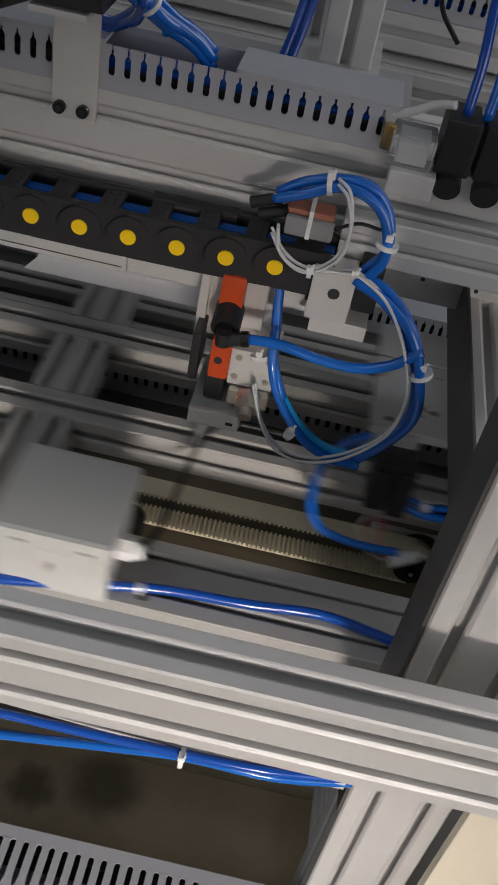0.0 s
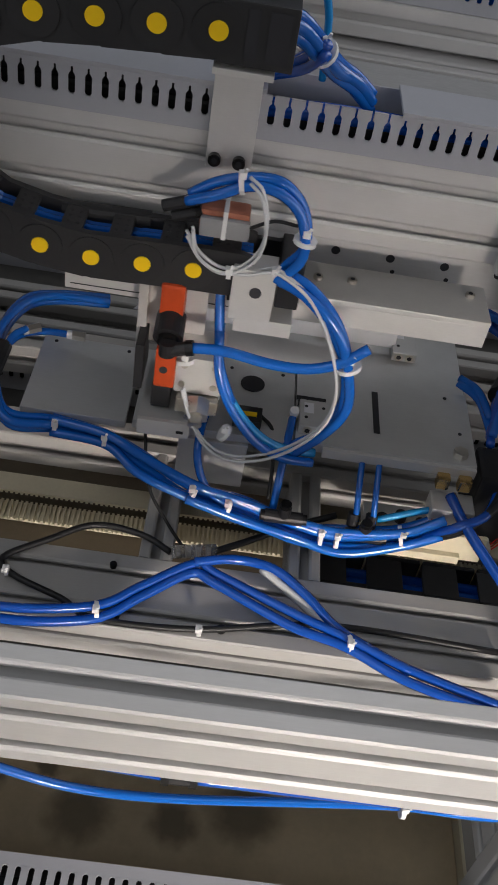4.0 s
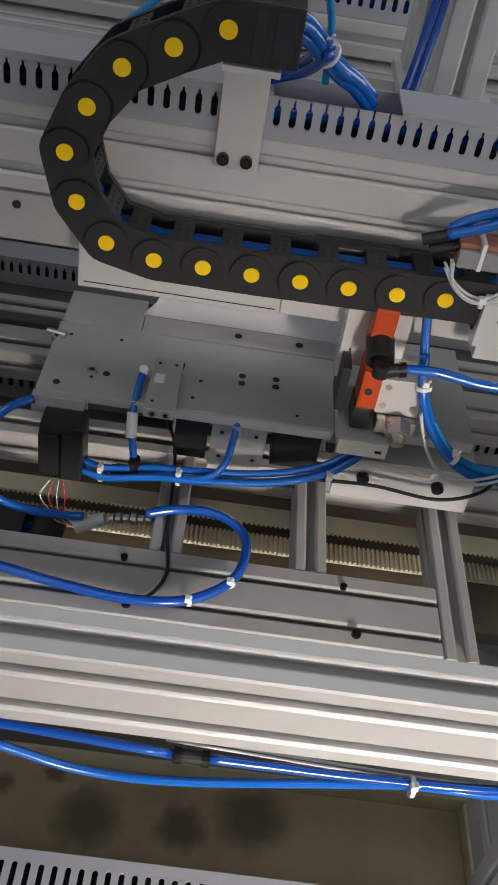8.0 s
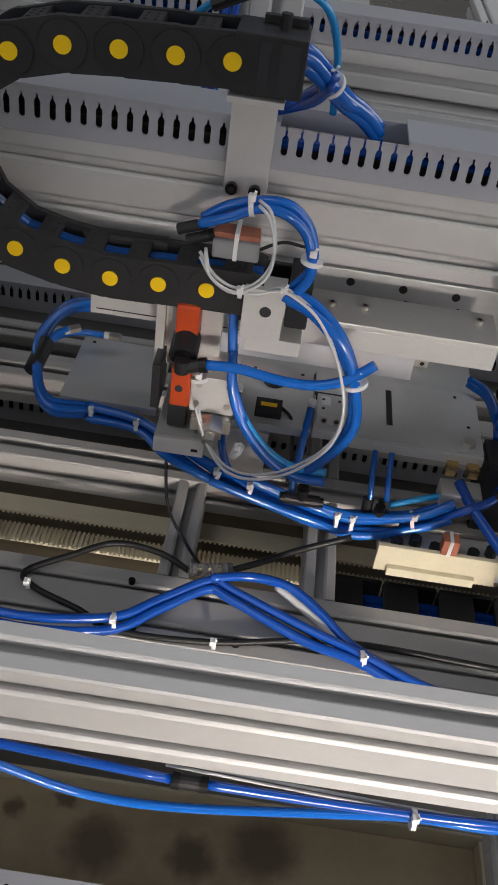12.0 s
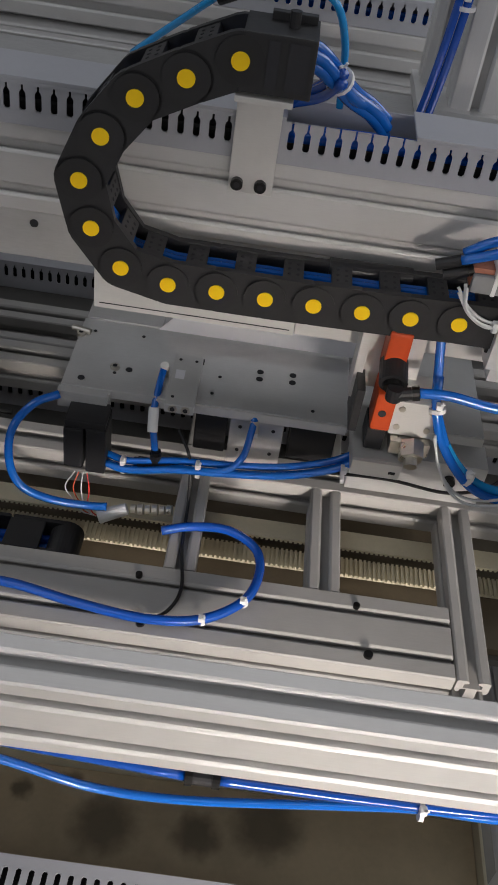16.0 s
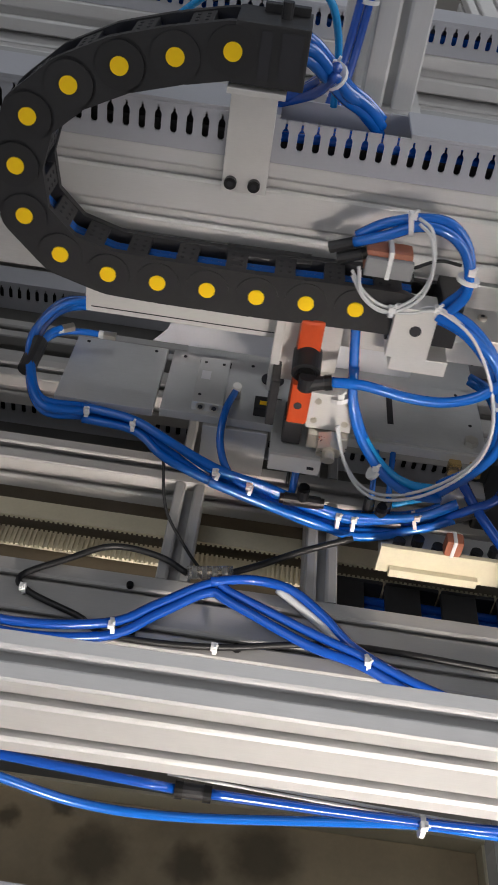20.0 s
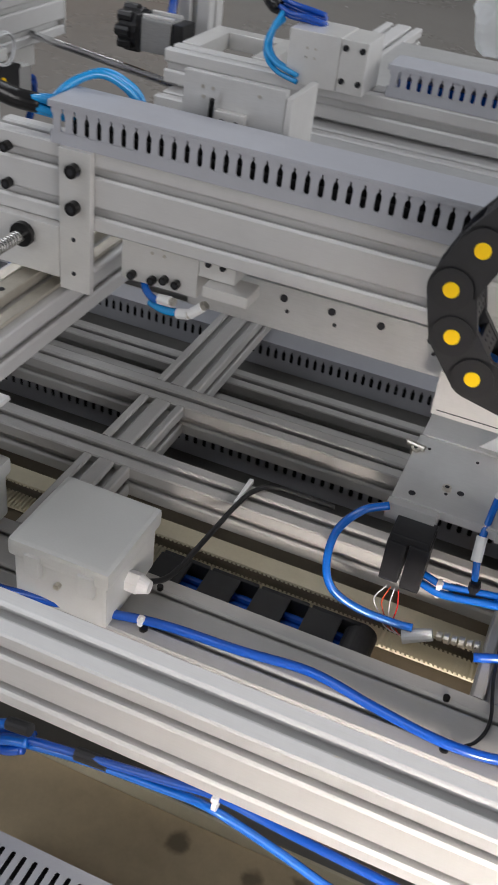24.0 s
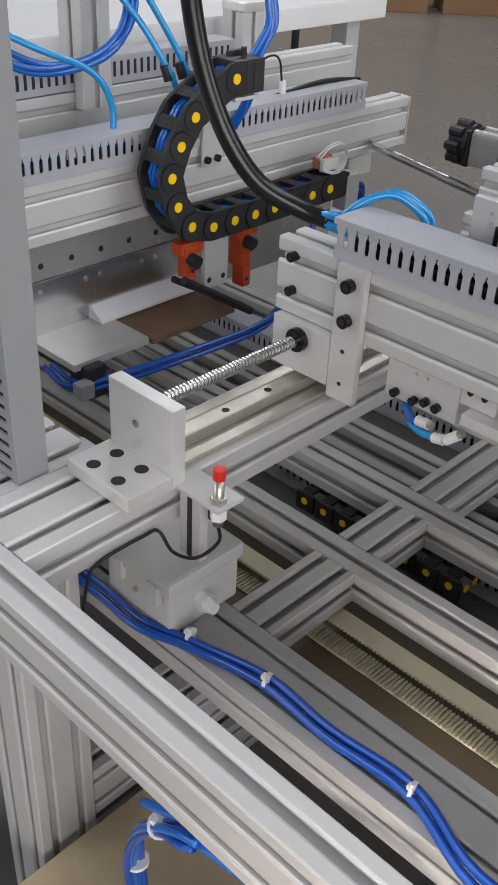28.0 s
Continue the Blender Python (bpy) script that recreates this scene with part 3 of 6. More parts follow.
def chain_link(parent, last=False):
    """One link, its pin at the origin, the next pin on +x."""
    def plate(y0, y1, lift):
        h, bm = 0.0195, bmesh.new()
        pts = [(h * math.cos(a), h * math.sin(a)) for a in [math.pi / 2 + math.pi * k / 10 for k in range(11)]]
        pts += [(PITCH - 0.004, -h), (PITCH + 0.006, -h * 0.82), (PITCH + 0.006, h * 0.82), (PITCH - 0.004, h)]
        a = [bm.verts.new((x, y0, z)) for x, z in pts]
        b = [bm.verts.new((x, y1, z)) for x, z in pts]
        for i in range(len(pts)):
            bm.faces.new((a[i], a[(i + 1) % len(pts)], b[(i + 1) % len(pts)], b[i]))
        bm.faces.new(a[::-1]), bm.faces.new(b)
        ring = bm
        return ring
    front = part("side_plate", plate(CY0, CY0 + 0.006, 0), CHAIN, parent)
    bm = bmesh.new()
    # raised round hub over the pin
    rod((0, CY0 - 0.0012, 0), (0, CY0 + 0.002, 0), 0.0172, bm, 28)
    part("hub", bm, CHAIN, parent)
    part("side_plate", plate(CY1 - 0.006, CY1, 0), CHAIN, parent)
    part("pin_dot", rod((0, CY0 - 0.0024, 0), (0, CY0 - 0.001, 0), 0.0065, seg=22), YELLOW, parent, "round yellow pin")
    part("pin_dot", rod((0, CY1 + 0.0002, 0), (0, CY1 + 0.0014, 0), 0.0065, seg=22), YELLOW, parent, "round yellow pin")
    bm = box((PITCH * 0.30, CY0 + 0.006, 0.0130), (PITCH * 0.72, CY1 - 0.006, 0.0185), 0.0008)
    part("crossbar", bm, CHAIN, parent)
    part("crossbar", box((PITCH * 0.30, CY0 + 0.006, -0.0185), (PITCH * 0.72, CY1 - 0.006, -0.0130), 0.0008), CHAIN, parent)
    bm = bmesh.new()
    for zz in (0.0186, -0.0186):
        for u, yy in ((0.42, -0.052), (0.60, -0.052), (0.42, -0.044), (0.60, -0.044), (0.42, -0.036), (0.60, -0.036)):
            rod((PITCH * u, yy, zz - 0.0003), (PITCH * u, yy, zz + 0.0003), 0.0015, bm, 6)
    tagged(part("vent_dot", bm, DARK, parent), kind="stuff")
    for yy, zz in ((-0.033, 0.008), (-0.041, 0.0095), (-0.049, 0.008), (-0.034, -0.007), (-0.042, -0.0085), (-0.050, -0.007)):
        part("hose", rod((-0.004, yy, zz), (PITCH + 0.004, yy, zz), 0.0036, seg=8), BLUE, parent, "blue hose inside the chain")


NLINK = 14
TOP = Vector((0.494, 0.0, 0.0855))
BOTTOM_Z = -0.0960


def drag_chain():
    chain = thing("drag_chain", "black plastic drag chain with yellow pins and blue hoses", "drag chain", "drag chains")
    links = []
    for k in range(NLINK):
        e = new("link")
        e.parent = chain
        links.append(e)
    chain_link(links[0])
    for k in range(1, NLINK):
        for o in links[0].children:
            q = o.copy()
            scene.collection.objects.link(q)
            q.parent = links[k]
    end = part("end_clamp", box((0.494, CY0 - 0.001, 0.0645), (0.545, CY1 + 0.001, 0.106), 0.0015), CHAIN, chain)
    part("clamp_slot", box((0.512, CY0 - 0.0016, 0.069), (0.520, CY0 + 0.001, 0.102)), DARK, end)
    part("clamp_slot", box((0.526, CY0 - 0.0016, 0.069), (0.541, CY0 + 0.001, 0.102)), DARK, end)
    part("clamp_screw", rod((0.527, -0.045, 0.106), (0.527, -0.045, 0.117), 0.004, seg=12), BLACK, end)
    part("clamp_ear", box((0.511, -0.035, 0.106), (0.543, -0.028, 0.112), 0.001), CHAIN, end)
    return chain, links


chain, links = drag_chain()


def chain_poses(elbow):
    """Poses of the links when the carriage stands at elbow; the small play in the pins takes up what is left over."""
    end = elbow + 0.0345
    ang = chain_shape(end) + [math.pi]
    pins = [Vector((TOP.x, TOP.z))]
    for a in ang[:-1]:
        pins.append(pins[-1] + Vector((-math.cos(a), -math.sin(a))) * PITCH)
    off = Vector((end, BOTTOM_Z)) - pins[-1]
    return [(p.x + off.x * k / (NLINK - 1), p.y + off.y * k / (NLINK - 1), a) for k, (p, a) in enumerate(zip(pins, ang))]


on_table, on_slide_a, on_slide_b, on_carriage, on_head, half_speed = [], [], [], [], [], []

# ---- moving table frame ----
tab = thing("table_frame", "sliding lattice of anodised slotted aluminium extrusions", "table frame")
on_table.append((tab, 0))
profile("front_member", "x", -2.3, 0.7465, -0.185, -0.37, 0.08, 0.04, parent=tab, mat=DULL_X, pitch=0.04, slot=0.0045)
for x in (0.46, 0.66, 0.18, -0.45, -0.54):
    part("slot_bolt", rod((x, -0.160, -0.351), (x, -0.160, -0.347), 0.0032, seg=12), BOLT, tab)
    part("slot_bolt", rod((x + 0.01, -0.213, -0.351), (x + 0.01, -0.213, -0.347), 0.0042, seg=12), BOLT, tab)
profile("middle_member", "x", -2.3, 1.0, 0.008, -0.37, 0.04, 0.04, parent=tab, mat=DULL_X)
profile("back_member", "x", -2.3, 1.0, 0.145, -0.37, 0.04, 0.04, parent=tab, mat=DULL_X)
for x in (0.038, 0.495, 0.63, 0.7635, -0.962, -0.505, -0.37):
    profile("cross_member", "y", -0.225 if x > 0.76 else -0.145, -0.012, x, -0.37, 0.03 if abs(x % 1 - 0.038) > 0.001 else 0.058, 0.04, parent=tab, mat=DULL_Y, pitch=0.03, slot=0.0085)
    profile("cross_member", "y", 0.028, 0.125, x, -0.37, 0.03 if abs(x % 1 - 0.038) > 0.001 else 0.058, 0.04, parent=tab, mat=DULL_Y, pitch=0.03, slot=0.0085)
for x in (0.038, -0.962):
    profile("cross_member", "y", 0.165, 0.5, x, -0.37, 0.058, 0.04, parent=tab, mat=DULL_Y, pitch=0.03, slot=0.0085)

bed = thing("drive_bed", "dark machine bed with cream guide strip and toothed rack", "machine bed")
part("bed_plate", box((-1.3, -0.12, -0.46), (1.3, 1.0, -0.45)), BED, bed)
part("bed_board", box((-1.3, -0.115, -0.4495), (1.3, 0.06, -0.4395), 0.001), BELT, bed, "oily brown board")
bl = thing("timing_belt", "cream toothed drive belt running round a black pulley under the table", "belt")
BX, BZ, BR = 0.893, -0.4145, 0.0185
part("upper_run", box((-1.3, -0.048, BZ + BR), (BX, -0.024, BZ + BR + 0.0022)), CREAM, bl)
part("lower_run", box((-1.3, -0.051, BZ - BR - 0.0022), (BX, -0.027, BZ - BR)), CREAM, bl)
bm = bmesh.new()
for k in range(430):
    x = -1.26 + 0.005 * k
    box((x, -0.051, BZ - BR), (x + 0.0027, -0.027, BZ - BR + 0.0026), 0, bm)
    box((x, -0.048, BZ + BR - 0.0022), (x + 0.0027, -0.024, BZ + BR), 0, bm)
tagged(part("belt_teeth", bm, CREAM, bl), kind="stuff")
bm = bmesh.new()
arc = []
for k in range(17):
    a = math.pi / 2 - math.pi * k / 16
    arc.append([bm.verts.new((BX + r * math.cos(a), y, BZ + r * math.sin(a))) for r in (BR, BR + 0.0022) for y in (-0.048, -0.024)])
for p, q in zip(arc, arc[1:]):
    for a, b in ((0, 1), (1, 3), (3, 2), (2, 0)):
        bm.faces.new((p[a], p[b], q[b], q[a]))
part("belt_bend", bm, CREAM, bl, "", True)
pu = thing("belt_pulley", "black toothed pulley on an aluminium bearing plate", "pulley")
part("wheel", rod((BX, -0.049, BZ), (BX, -0.0235, BZ), BR - 0.0004, seg=32), BLACK, pu, "", True)
part("flange", rod((BX, -0.0515, BZ), (BX, -0.049, BZ), BR - 0.001, seg=32), BLACK, pu)
part("back_flange", rod((BX + 0.006, -0.0232, BZ), (BX + 0.006, -0.0205, BZ), 0.0245, seg=32), BLACK, pu)
part("hub", rod((BX, -0.0565, BZ), (BX, -0.0515, BZ), 0.006, seg=18), BOLT, pu)
part("hub_bore", rod((BX, -0.057, BZ), (BX, -0.0564, BZ), 0.0026, seg=12), NICKEL, pu)
part("bearing_plate", box((0.845, -0.0203, -0.4393), (1.0, -0.0145, -0.3925), 0.001), PLATE, pu)
for x in (0.935, 0.97):
    part("plate_hole", rod((x, -0.0206, -0.402), (x, -0.018, -0.402), 0.003, seg=12), DARK, pu)

# ---- junction boxes ----


def junction_box(x0, y0, gland, home):
    b = thing("junction_box", "pale grey plastic junction box with clipped lid and cable gland", "junction box", "junction boxes on the table")
    part("body", box((x0 + 0.004, y0 + 0.004, -0.349), (x0 + 0.098, y0 + 0.098, -0.297), 0.004), GREYBOX, b)
    part("lid", box((x0, y0, -0.297), (x0 + 0.102, y0 + 0.102, -0.278), 0.005), GREYBOX, b)
    for u in (0.018, 0.072):
        part("clip", box((x0 + u, y0 - 0.003, -0.312), (x0 + u + 0.016, y0 + 0.004, -0.287), 0.002), GREYBOX, b)
    part("screw", rod((x0 + 0.05, y0 - 0.0012, -0.315), (x0 + 0.05, y0 + 0.004, -0.315), 0.003, seg=12), NICKEL, b)
    s = 1 if gland > 0 else -1
    gx = x0 + (0.098 if gland > 0 else 0.004)
    g = part("gland", rod((gx, y0 + 0.045, -0.322), (gx + s * 0.012, y0 + 0.045, -0.322), 0.0105, seg=6), WHITE, b, "white nylon cable gland")
    part("gland_cap", rod((gx + s * 0.012, y0 + 0.045, -0.322), (gx + s * 0.022, y0 + 0.045, -0.322), 0.0095, seg=18, r2=0.006), WHITE, g)
    on_table.append((b, home))
    return b


junction_box(0.063, -0.234, 1, 0)
junction_box(-0.100, -0.238, -1, 0)
junction_box(-0.096, -0.228, 1, 1)
junction_box(-0.26, -0.228, -1, 1)


for y, z in ((0.235, -0.425), (0.305, -0.425), (0.52, -0.425)):
    profile("bed_rail", "x", -1.3, 1.3, y, z, 0.04, 0.04, "dull anodised slotted aluminium rail lying on the machine bed", "bed rails", mat=DULL_X)
for y, n in ((0.165, 200), (0.42, 200)):
    dk = cable_duct("cable_duct", "x", -1.25, n, 0.0125, 0.0, 0.0, 0.04, 1, "grey slotted cable duct on the bed under the table", 0.026, -0.018)
    dk.matrix_basis = pose(0, y, -0.4315)

# ---- small fittings ----


def push_fitting(parent, at, axis, mat=None):
    a, d = Vector(at), Vector(axis).normalized()
    f = part("push_fitting", rod(a, a + d * 0.012, 0.0048, seg=6), NICKEL, parent)
    part("release_ring", rod(a + d * 0.012, a + d * 0.017, 0.0042, seg=16), mat or WHITE, f)
    return f


def tee_fitting(parent, at, axis=(1, 0, 0), side=(0, 0, 1)):
    a, d, s = Vector(at), Vector(axis).normalized(), Vector(side).normalized()
    bm = rod(a - d * 0.017, a + d * 0.017, 0.0062, seg=14)
    rod(a, a + s * 0.014, 0.0058, bm, 14)
    t = part("tee_fitting", bm, BLACK, parent, "black plastic tee fitting")
    for p in (a - d * 0.017, a + d * 0.017, a + s * 0.014):
        q = (p - a).normalized()
        part("collar", rod(p, p + q * 0.004, 0.0050, seg=14), BOLT, t)
    return t


def hose_part(parent, pts, r=0.004, mat=None, label="", steps=6, seg=8, name="hose"):
    return part(name, tube(pts, r, seg=seg, steps=steps), mat or BLUE, parent, label, True)


def dots(parent, pts, r, z, name="hole", mat=None, h=0.0006):
    for x, y in pts:
        part(name, rod((x, y, z - 0.004), (x, y, z + h), r, seg=14), mat or DARK, parent)


def mini_cylinder(parent, x0, x1, y0, y1, z):
    c = part("compact_cylinder", box((x0, y0, z), (x1, y1, z + 0.010), 0.001), PLATE, parent)
    for u in (0.28, 0.72):
        x = x0 + (x1 - x0) * u
        part("port", rod((x, y0 - 0.0008, z + 0.005), (x, y0 + 0.002, z + 0.005), 0.0044, seg=18), NICKEL, c)
        part("port_hole", rod((x, y0 - 0.0012, z + 0.005), (x, y0, z + 0.005), 0.0026, seg=6), DARK, c)
    part("guide_slot", box((x0 - 0.001, y1, z - 0.001), (x1 + 0.001, y1 + 0.009, z + 0.0006)), DARK, c)
    dots(c, [(x0 + 0.006, y1 - 0.01), (x1 - 0.006, y1 - 0.01), (x0 + 0.006, y0 + 0.012)], 0.0016, z + 0.010)
    part("sticker", box((x0 + 0.004, (y0 + y1) / 2, z + 0.010), (x0 + 0.013, (y0 + y1) / 2 + 0.014, z + 0.0103)), PAPER, c, "small pale sticker")
    return c


# ---- plate station A, shown in the table's home position ----
PZ = -0.26
pa = thing("slide_plate", "milled aluminium slide plate with holes and a compact cylinder", "slide plate", "slide plates")
on_slide_a.append(pa)
part("main_plate", box((0.355, -0.048, PZ - 0.010), (0.636, 0.066, PZ), 0.0008), PLATE, pa)
part("rear_plate", box((0.357, 0.0665, PZ - 0.010), (0.437, 0.1245, PZ + 0.0015), 0.0008), PLATE, pa)
part("rear_plate", box((0.4375, 0.0665, PZ - 0.010), (0.64, 0.0960, PZ + 0.0015), 0.0008), PLATE, pa)
part("left_block", box((0.3535, -0.058, PZ - 0.020), (0.402, -0.0485, PZ - 0.001), 0.001), PLATE, pa)
part("end_plate", box((0.639, -0.032, PZ - 0.014), (0.772, 0.125, PZ - 0.004), 0.0008), PLATE, pa)
part("front_lip", box((0.448, -0.0505, PZ - 0.011), (0.634, -0.048, PZ - 0.001), 0.0005), PLATE_L, pa)
part("front_lip", box((0.69, -0.0345, PZ - 0.015), (0.772, -0.032, PZ - 0.005), 0.0005), PLATE_L, pa)
mini_cylinder(pa, 0.458, 0.486, -0.068, 0.014, PZ)
dots(pa, [(0.5446, 0.016), (0.5446, 0.004), (0.578, 0.018), (0.578, 0.006), (0.415, -0.012), (0.372, -0.035)], 0.0035, PZ)
dots(pa, [(0.37, 0.045), (0.42, 0.047), (0.36, 0.09), (0.402, -0.02), (0.50, -0.03), (0.505, -0.002), (0.60, -0.035)], 0.0018, PZ)
dots(pa, [(0.536, 0.0825), (0.60, 0.082)], 0.004, PZ + 0.0015)
for p in ((0.357, 0.036), (0.401, -0.012)):
    cap_screw(pa, (*p, PZ), (0, 0, 1), 0.0048, 0.003, NICKEL, "cap_nut")
part("stub_pin", rod((0.347, 0.042, PZ + 0.003), (0.366, 0.038, PZ + 0.003), 0.0032, seg=12), NICKEL, pa)
part("support_plate", box((0.522, -0.044, -0.335), (0.575, -0.036, PZ - 0.011), 0.001), PLATE, pa)
for x in (0.532, 0.565):
    for z in (-0.285, -0.315):
        part("threaded_hole", rod((x, -0.0446, z), (x, -0.04, z), 0.002, seg=10), DARK, pa)
part("bearing_block", box((0.487, -0.04, -0.325), (0.519, -0.01, PZ - 0.012), 0.002), BLACK, pa)
part("bearing_block", box((0.582, -0.038, -0.322), (0.628, -0.01, PZ - 0.012), 0.002), BLACK, pa)
part("foot_block", box((0.645, -0.055, -0.335), (0.78, -0.02, -0.285), 0.001), PLATE, pa)
for x in (0.672, 0.745):
    part("foot_screw", rod((x, -0.061, -0.305), (x, -0.05, -0.305), 0.006, seg=14), BOLT, pa)
vb = part("valve_body", box((0.366, -0.088, -0.330), (0.3855, -0.052, -0.281), 0.003), BLACK, pa, "black solenoid valve pair")
part("valve_body", box((0.3875, -0.088, -0.334), (0.407, -0.052, -0.279), 0.003), BLACK, pa)
part("valve_cap", box((0.367, -0.086, -0.281), (0.406, -0.054, -0.272), 0.002), BLACK, pa)
part("valve_bracket", box((0.37, -0.052, -0.30), (0.404, -0.046, -0.262), 0.001), PLATE, pa)
for k, (m, dx) in enumerate(((ORANGE, 0), (CABLE_G, 0.004), (RED, 0.008), (CABLE_G, -0.004))):
    hose_part(pa, [(0.38 + dx, -0.08, -0.343), (0.376 + dx * 2, -0.088, -0.358), (0.384 + dx, -0.094, -0.372), (0.39 + dx, -0.098, -0.379), (0.402, -0.10, -0.381)], 0.0007, m, "thin loose wire", 5, 5, "wire")
hose_part(pa, [(0.4500, -0.015, PZ + 0.012), (0.4485, -0.035, PZ + 0.004), (0.4475, -0.06, -0.275), (0.4520, -0.072, -0.300), (0.4545, -0.074, -0.315)], 0.0036)
part("white_sleeve", rod((0.447, -0.054, -0.268), (0.4485, -0.067, -0.288), 0.0052, seg=14), WHITE, pa)
push_fitting(pa, (0.4505, -0.012, PZ), (0, -0.3, 1))
tee_fitting(pa, (0.4545, -0.076, -0.322))
for k, (dy, dz) in enumerate(((0, 0), (-0.006, 0.004), (0.004, 0.007))):
    hose_part(pa, [(0.406, -0.075 + dy, -0.328 + dz), (0.43, -0.082 + dy, -0.327 + dz), (0.475, -0.080 + dy, -0.320 + dz), (0.52, -0.078 + dy, -0.318 + dz), (0.58, -0.074 + dy, -0.313 + dz), (0.63, -0.068 + dy, -0.299 + dz), (0.66, -0.06 + dy, -0.278 + dz), (0.675, -0.05 + dy, -0.262 + dz)], 0.0037)
hose_part(pa, [(0.475, -0.083, -0.316), (0.52, -0.083, -0.312), (0.538, -0.075, -0.298), (0.543, -0.06, -0.28), (0.545, -0.048, -0.268)], 0.0036)
push_fitting(pa, (0.545, -0.05, -0.27), (0.05, -0.4, -1))
for x, z in ((0.424, -0.325), (0.497, -0.317), (0.636, -0.296)):
    cable_tie(pa, (x, -0.079, z), (1, 0, 0.1), 0.010)
hose_part(pa, [(0.62, -0.07, -0.305), (0.68, -0.075, -0.298), (0.74, -0.08, -0.300), (0.78, -0.075, -0.288), (0.80, -0.06, -0.27)], 0.0018, CABLE_B, "black sensor cable", name="cable")
hose_part(pa, [(0.357, -0.062, -0.262), (0.335, -0.075, -0.268), (0.318, -0.09, -0.29), (0.317, -0.10, -0.325), (0.33, -0.105, -0.35), (0.36, -0.105, -0.362), (0.395, -0.10, -0.368), (0.412, -0.10, -0.366)], 0.0042)
part("clear_plug", rod((0.405, -0.102, -0.379), (0.432, -0.096, -0.369), 0.0078, seg=14, r2=0.006), CABLE_G, pa, "grey connector plug")
for k in range(6):
    x = 0.436 + 0.0072 * k
    part("connector_ring", rod((x, -0.096, -0.368 + 0.001 * k), (x + 0.005, -0.096, -0.3672 + 0.001 * k), 0.0058 if k % 2 else 0.0046, seg=12), NICKEL, pa)

la = thing("air_hose", "blue air hose looped over the table's front member", "hose", "table hoses")
on_table.append((la, 0))
hose_part(la, [(0.472, -0.105, -0.346), (0.50, -0.098, -0.342), (0.535, -0.099, -0.339), (0.562, -0.118, -0.338), (0.568, -0.148, -0.338), (0.556, -0.182, -0.339), (0.52, -0.208, -0.34), (0.47, -0.214, -0.341), (0.41, -0.206, -0.342), (0.345, -0.194, -0.343), (0.28, -0.200, -0.344), (0.20, -0.206, -0.344), (0.12, -0.224, -0.344), (0.05, -0.236, -0.344), (-0.02, -0.236, -0.345)], 0.0046, BLUE_D)
cable_tie(la, (0.556, -0.182, -0.340), (0.5, 0.6, 0), 0.0052)
cable_tie(la, (0.522, -0.207, -0.341), (1, 0.4, 0), 0.0052)
cable_tie(la, (0.187, -0.210, -0.344), (1, -0.2, 0), 0.0052)
ca = thing("sensor_cable", "thin black sensor cable dropping behind the table", "cable", "table cables")
on_table.append((ca, 0))
hose_part(ca, [(0.473, -0.02, -0.29), (0.488, -0.04, -0.31), (0.492, -0.06, -0.347), (0.494, -0.12, -0.347), (0.50, -0.168, -0.347), (0.493, -0.195, -0.347), (0.477, -0.211, -0.347)], 0.0017, CABLE_B, name="cable")
cb = thing("sensor_cable", "black cable tied to the middle member with a white tie", "cable", "table cables")
on_table.append((cb, 0))
hose_part(cb, [(0.170, -0.185, -0.325), (0.185, -0.15, -0.34), (0.192, -0.08, -0.343), (0.197, -0.02, -0.345), (0.205, 0.012, -0.344), (0.225, 0.035, -0.348), (0.29, 0.04, -0.352)], 0.003, CABLE_B, name="cable")
part("cable_tie", box((0.193, -0.016, -0.349), (0.198, 0.03, -0.343), 0.001), WHITE, cb)

# ---- plate station B, shown in the table's far position ----
pb = thing("slide_plate", "milled aluminium slide plates with slots, sensor and tied hoses", "slide plate", "slide plates")
on_slide_b.append(pb)
part("left_plate", box((0.358, -0.049, PZ - 0.008), (0.4515, 0.058, PZ), 0.0008), PLATE, pb)
part("main_plate", box((0.4575, -0.044, PZ - 0.010), (0.602, 0.060, PZ - 0.001), 0.0008), PLATE, pb)
part("right_plate", box((0.604, -0.042, PZ - 0.010), (0.772, 0.060, PZ), 0.0008), PLATE, pb)
part("rear_plate", box((0.47, 0.0605, PZ - 0.014), (0.772, 0.20, PZ - 0.004), 0.0008), PLATE, pb)
mini_cylinder(pb, 0.622, 0.647, 0.125, 0.175, PZ - 0.004)
mini_cylinder(pb, 0.70, 0.725, 0.105, 0.155, PZ - 0.004)
for k, q in enumerate(bundle([(0.802, 0.19, -0.25), (0.82, 0.16, -0.245), (0.83, 0.125, -0.245), (0.812, 0.079, -0.25), (0.795, 0.030, -0.255), (0.79, 0.0, -0.258)], 0.004, 5, 0.008, 6)):
    hose_part(pb, q, 0.0043, BLUE if k % 2 else BLUE_D)
for k, q in enumerate(bundle([(0.765, 0.072, -0.252), (0.783, 0.052, -0.25), (0.792, 0.02, -0.256)], 0.004, 2, 0.005, 7)):
    hose_part(pb, q, 0.004)
part("hose_joint", rod((0.818, 0.085, -0.25), (0.803, 0.055, -0.252), 0.012, seg=12), BLACK, pb)
part("front_lip", box((0.63, -0.046, PZ - 0.012), (0.772, -0.042, PZ - 0.002), 0.0006), PLATE_L, pb)
part("base_strip", box((0.46, -0.02, PZ - 0.022), (0.77, 0.07, PZ - 0.011), 0.001), PLATE, pb)
part("slot", box((0.677, -0.016, PZ - 0.001), (0.683, 0.044, PZ + 0.0005), 0.0003), DARK, pb)
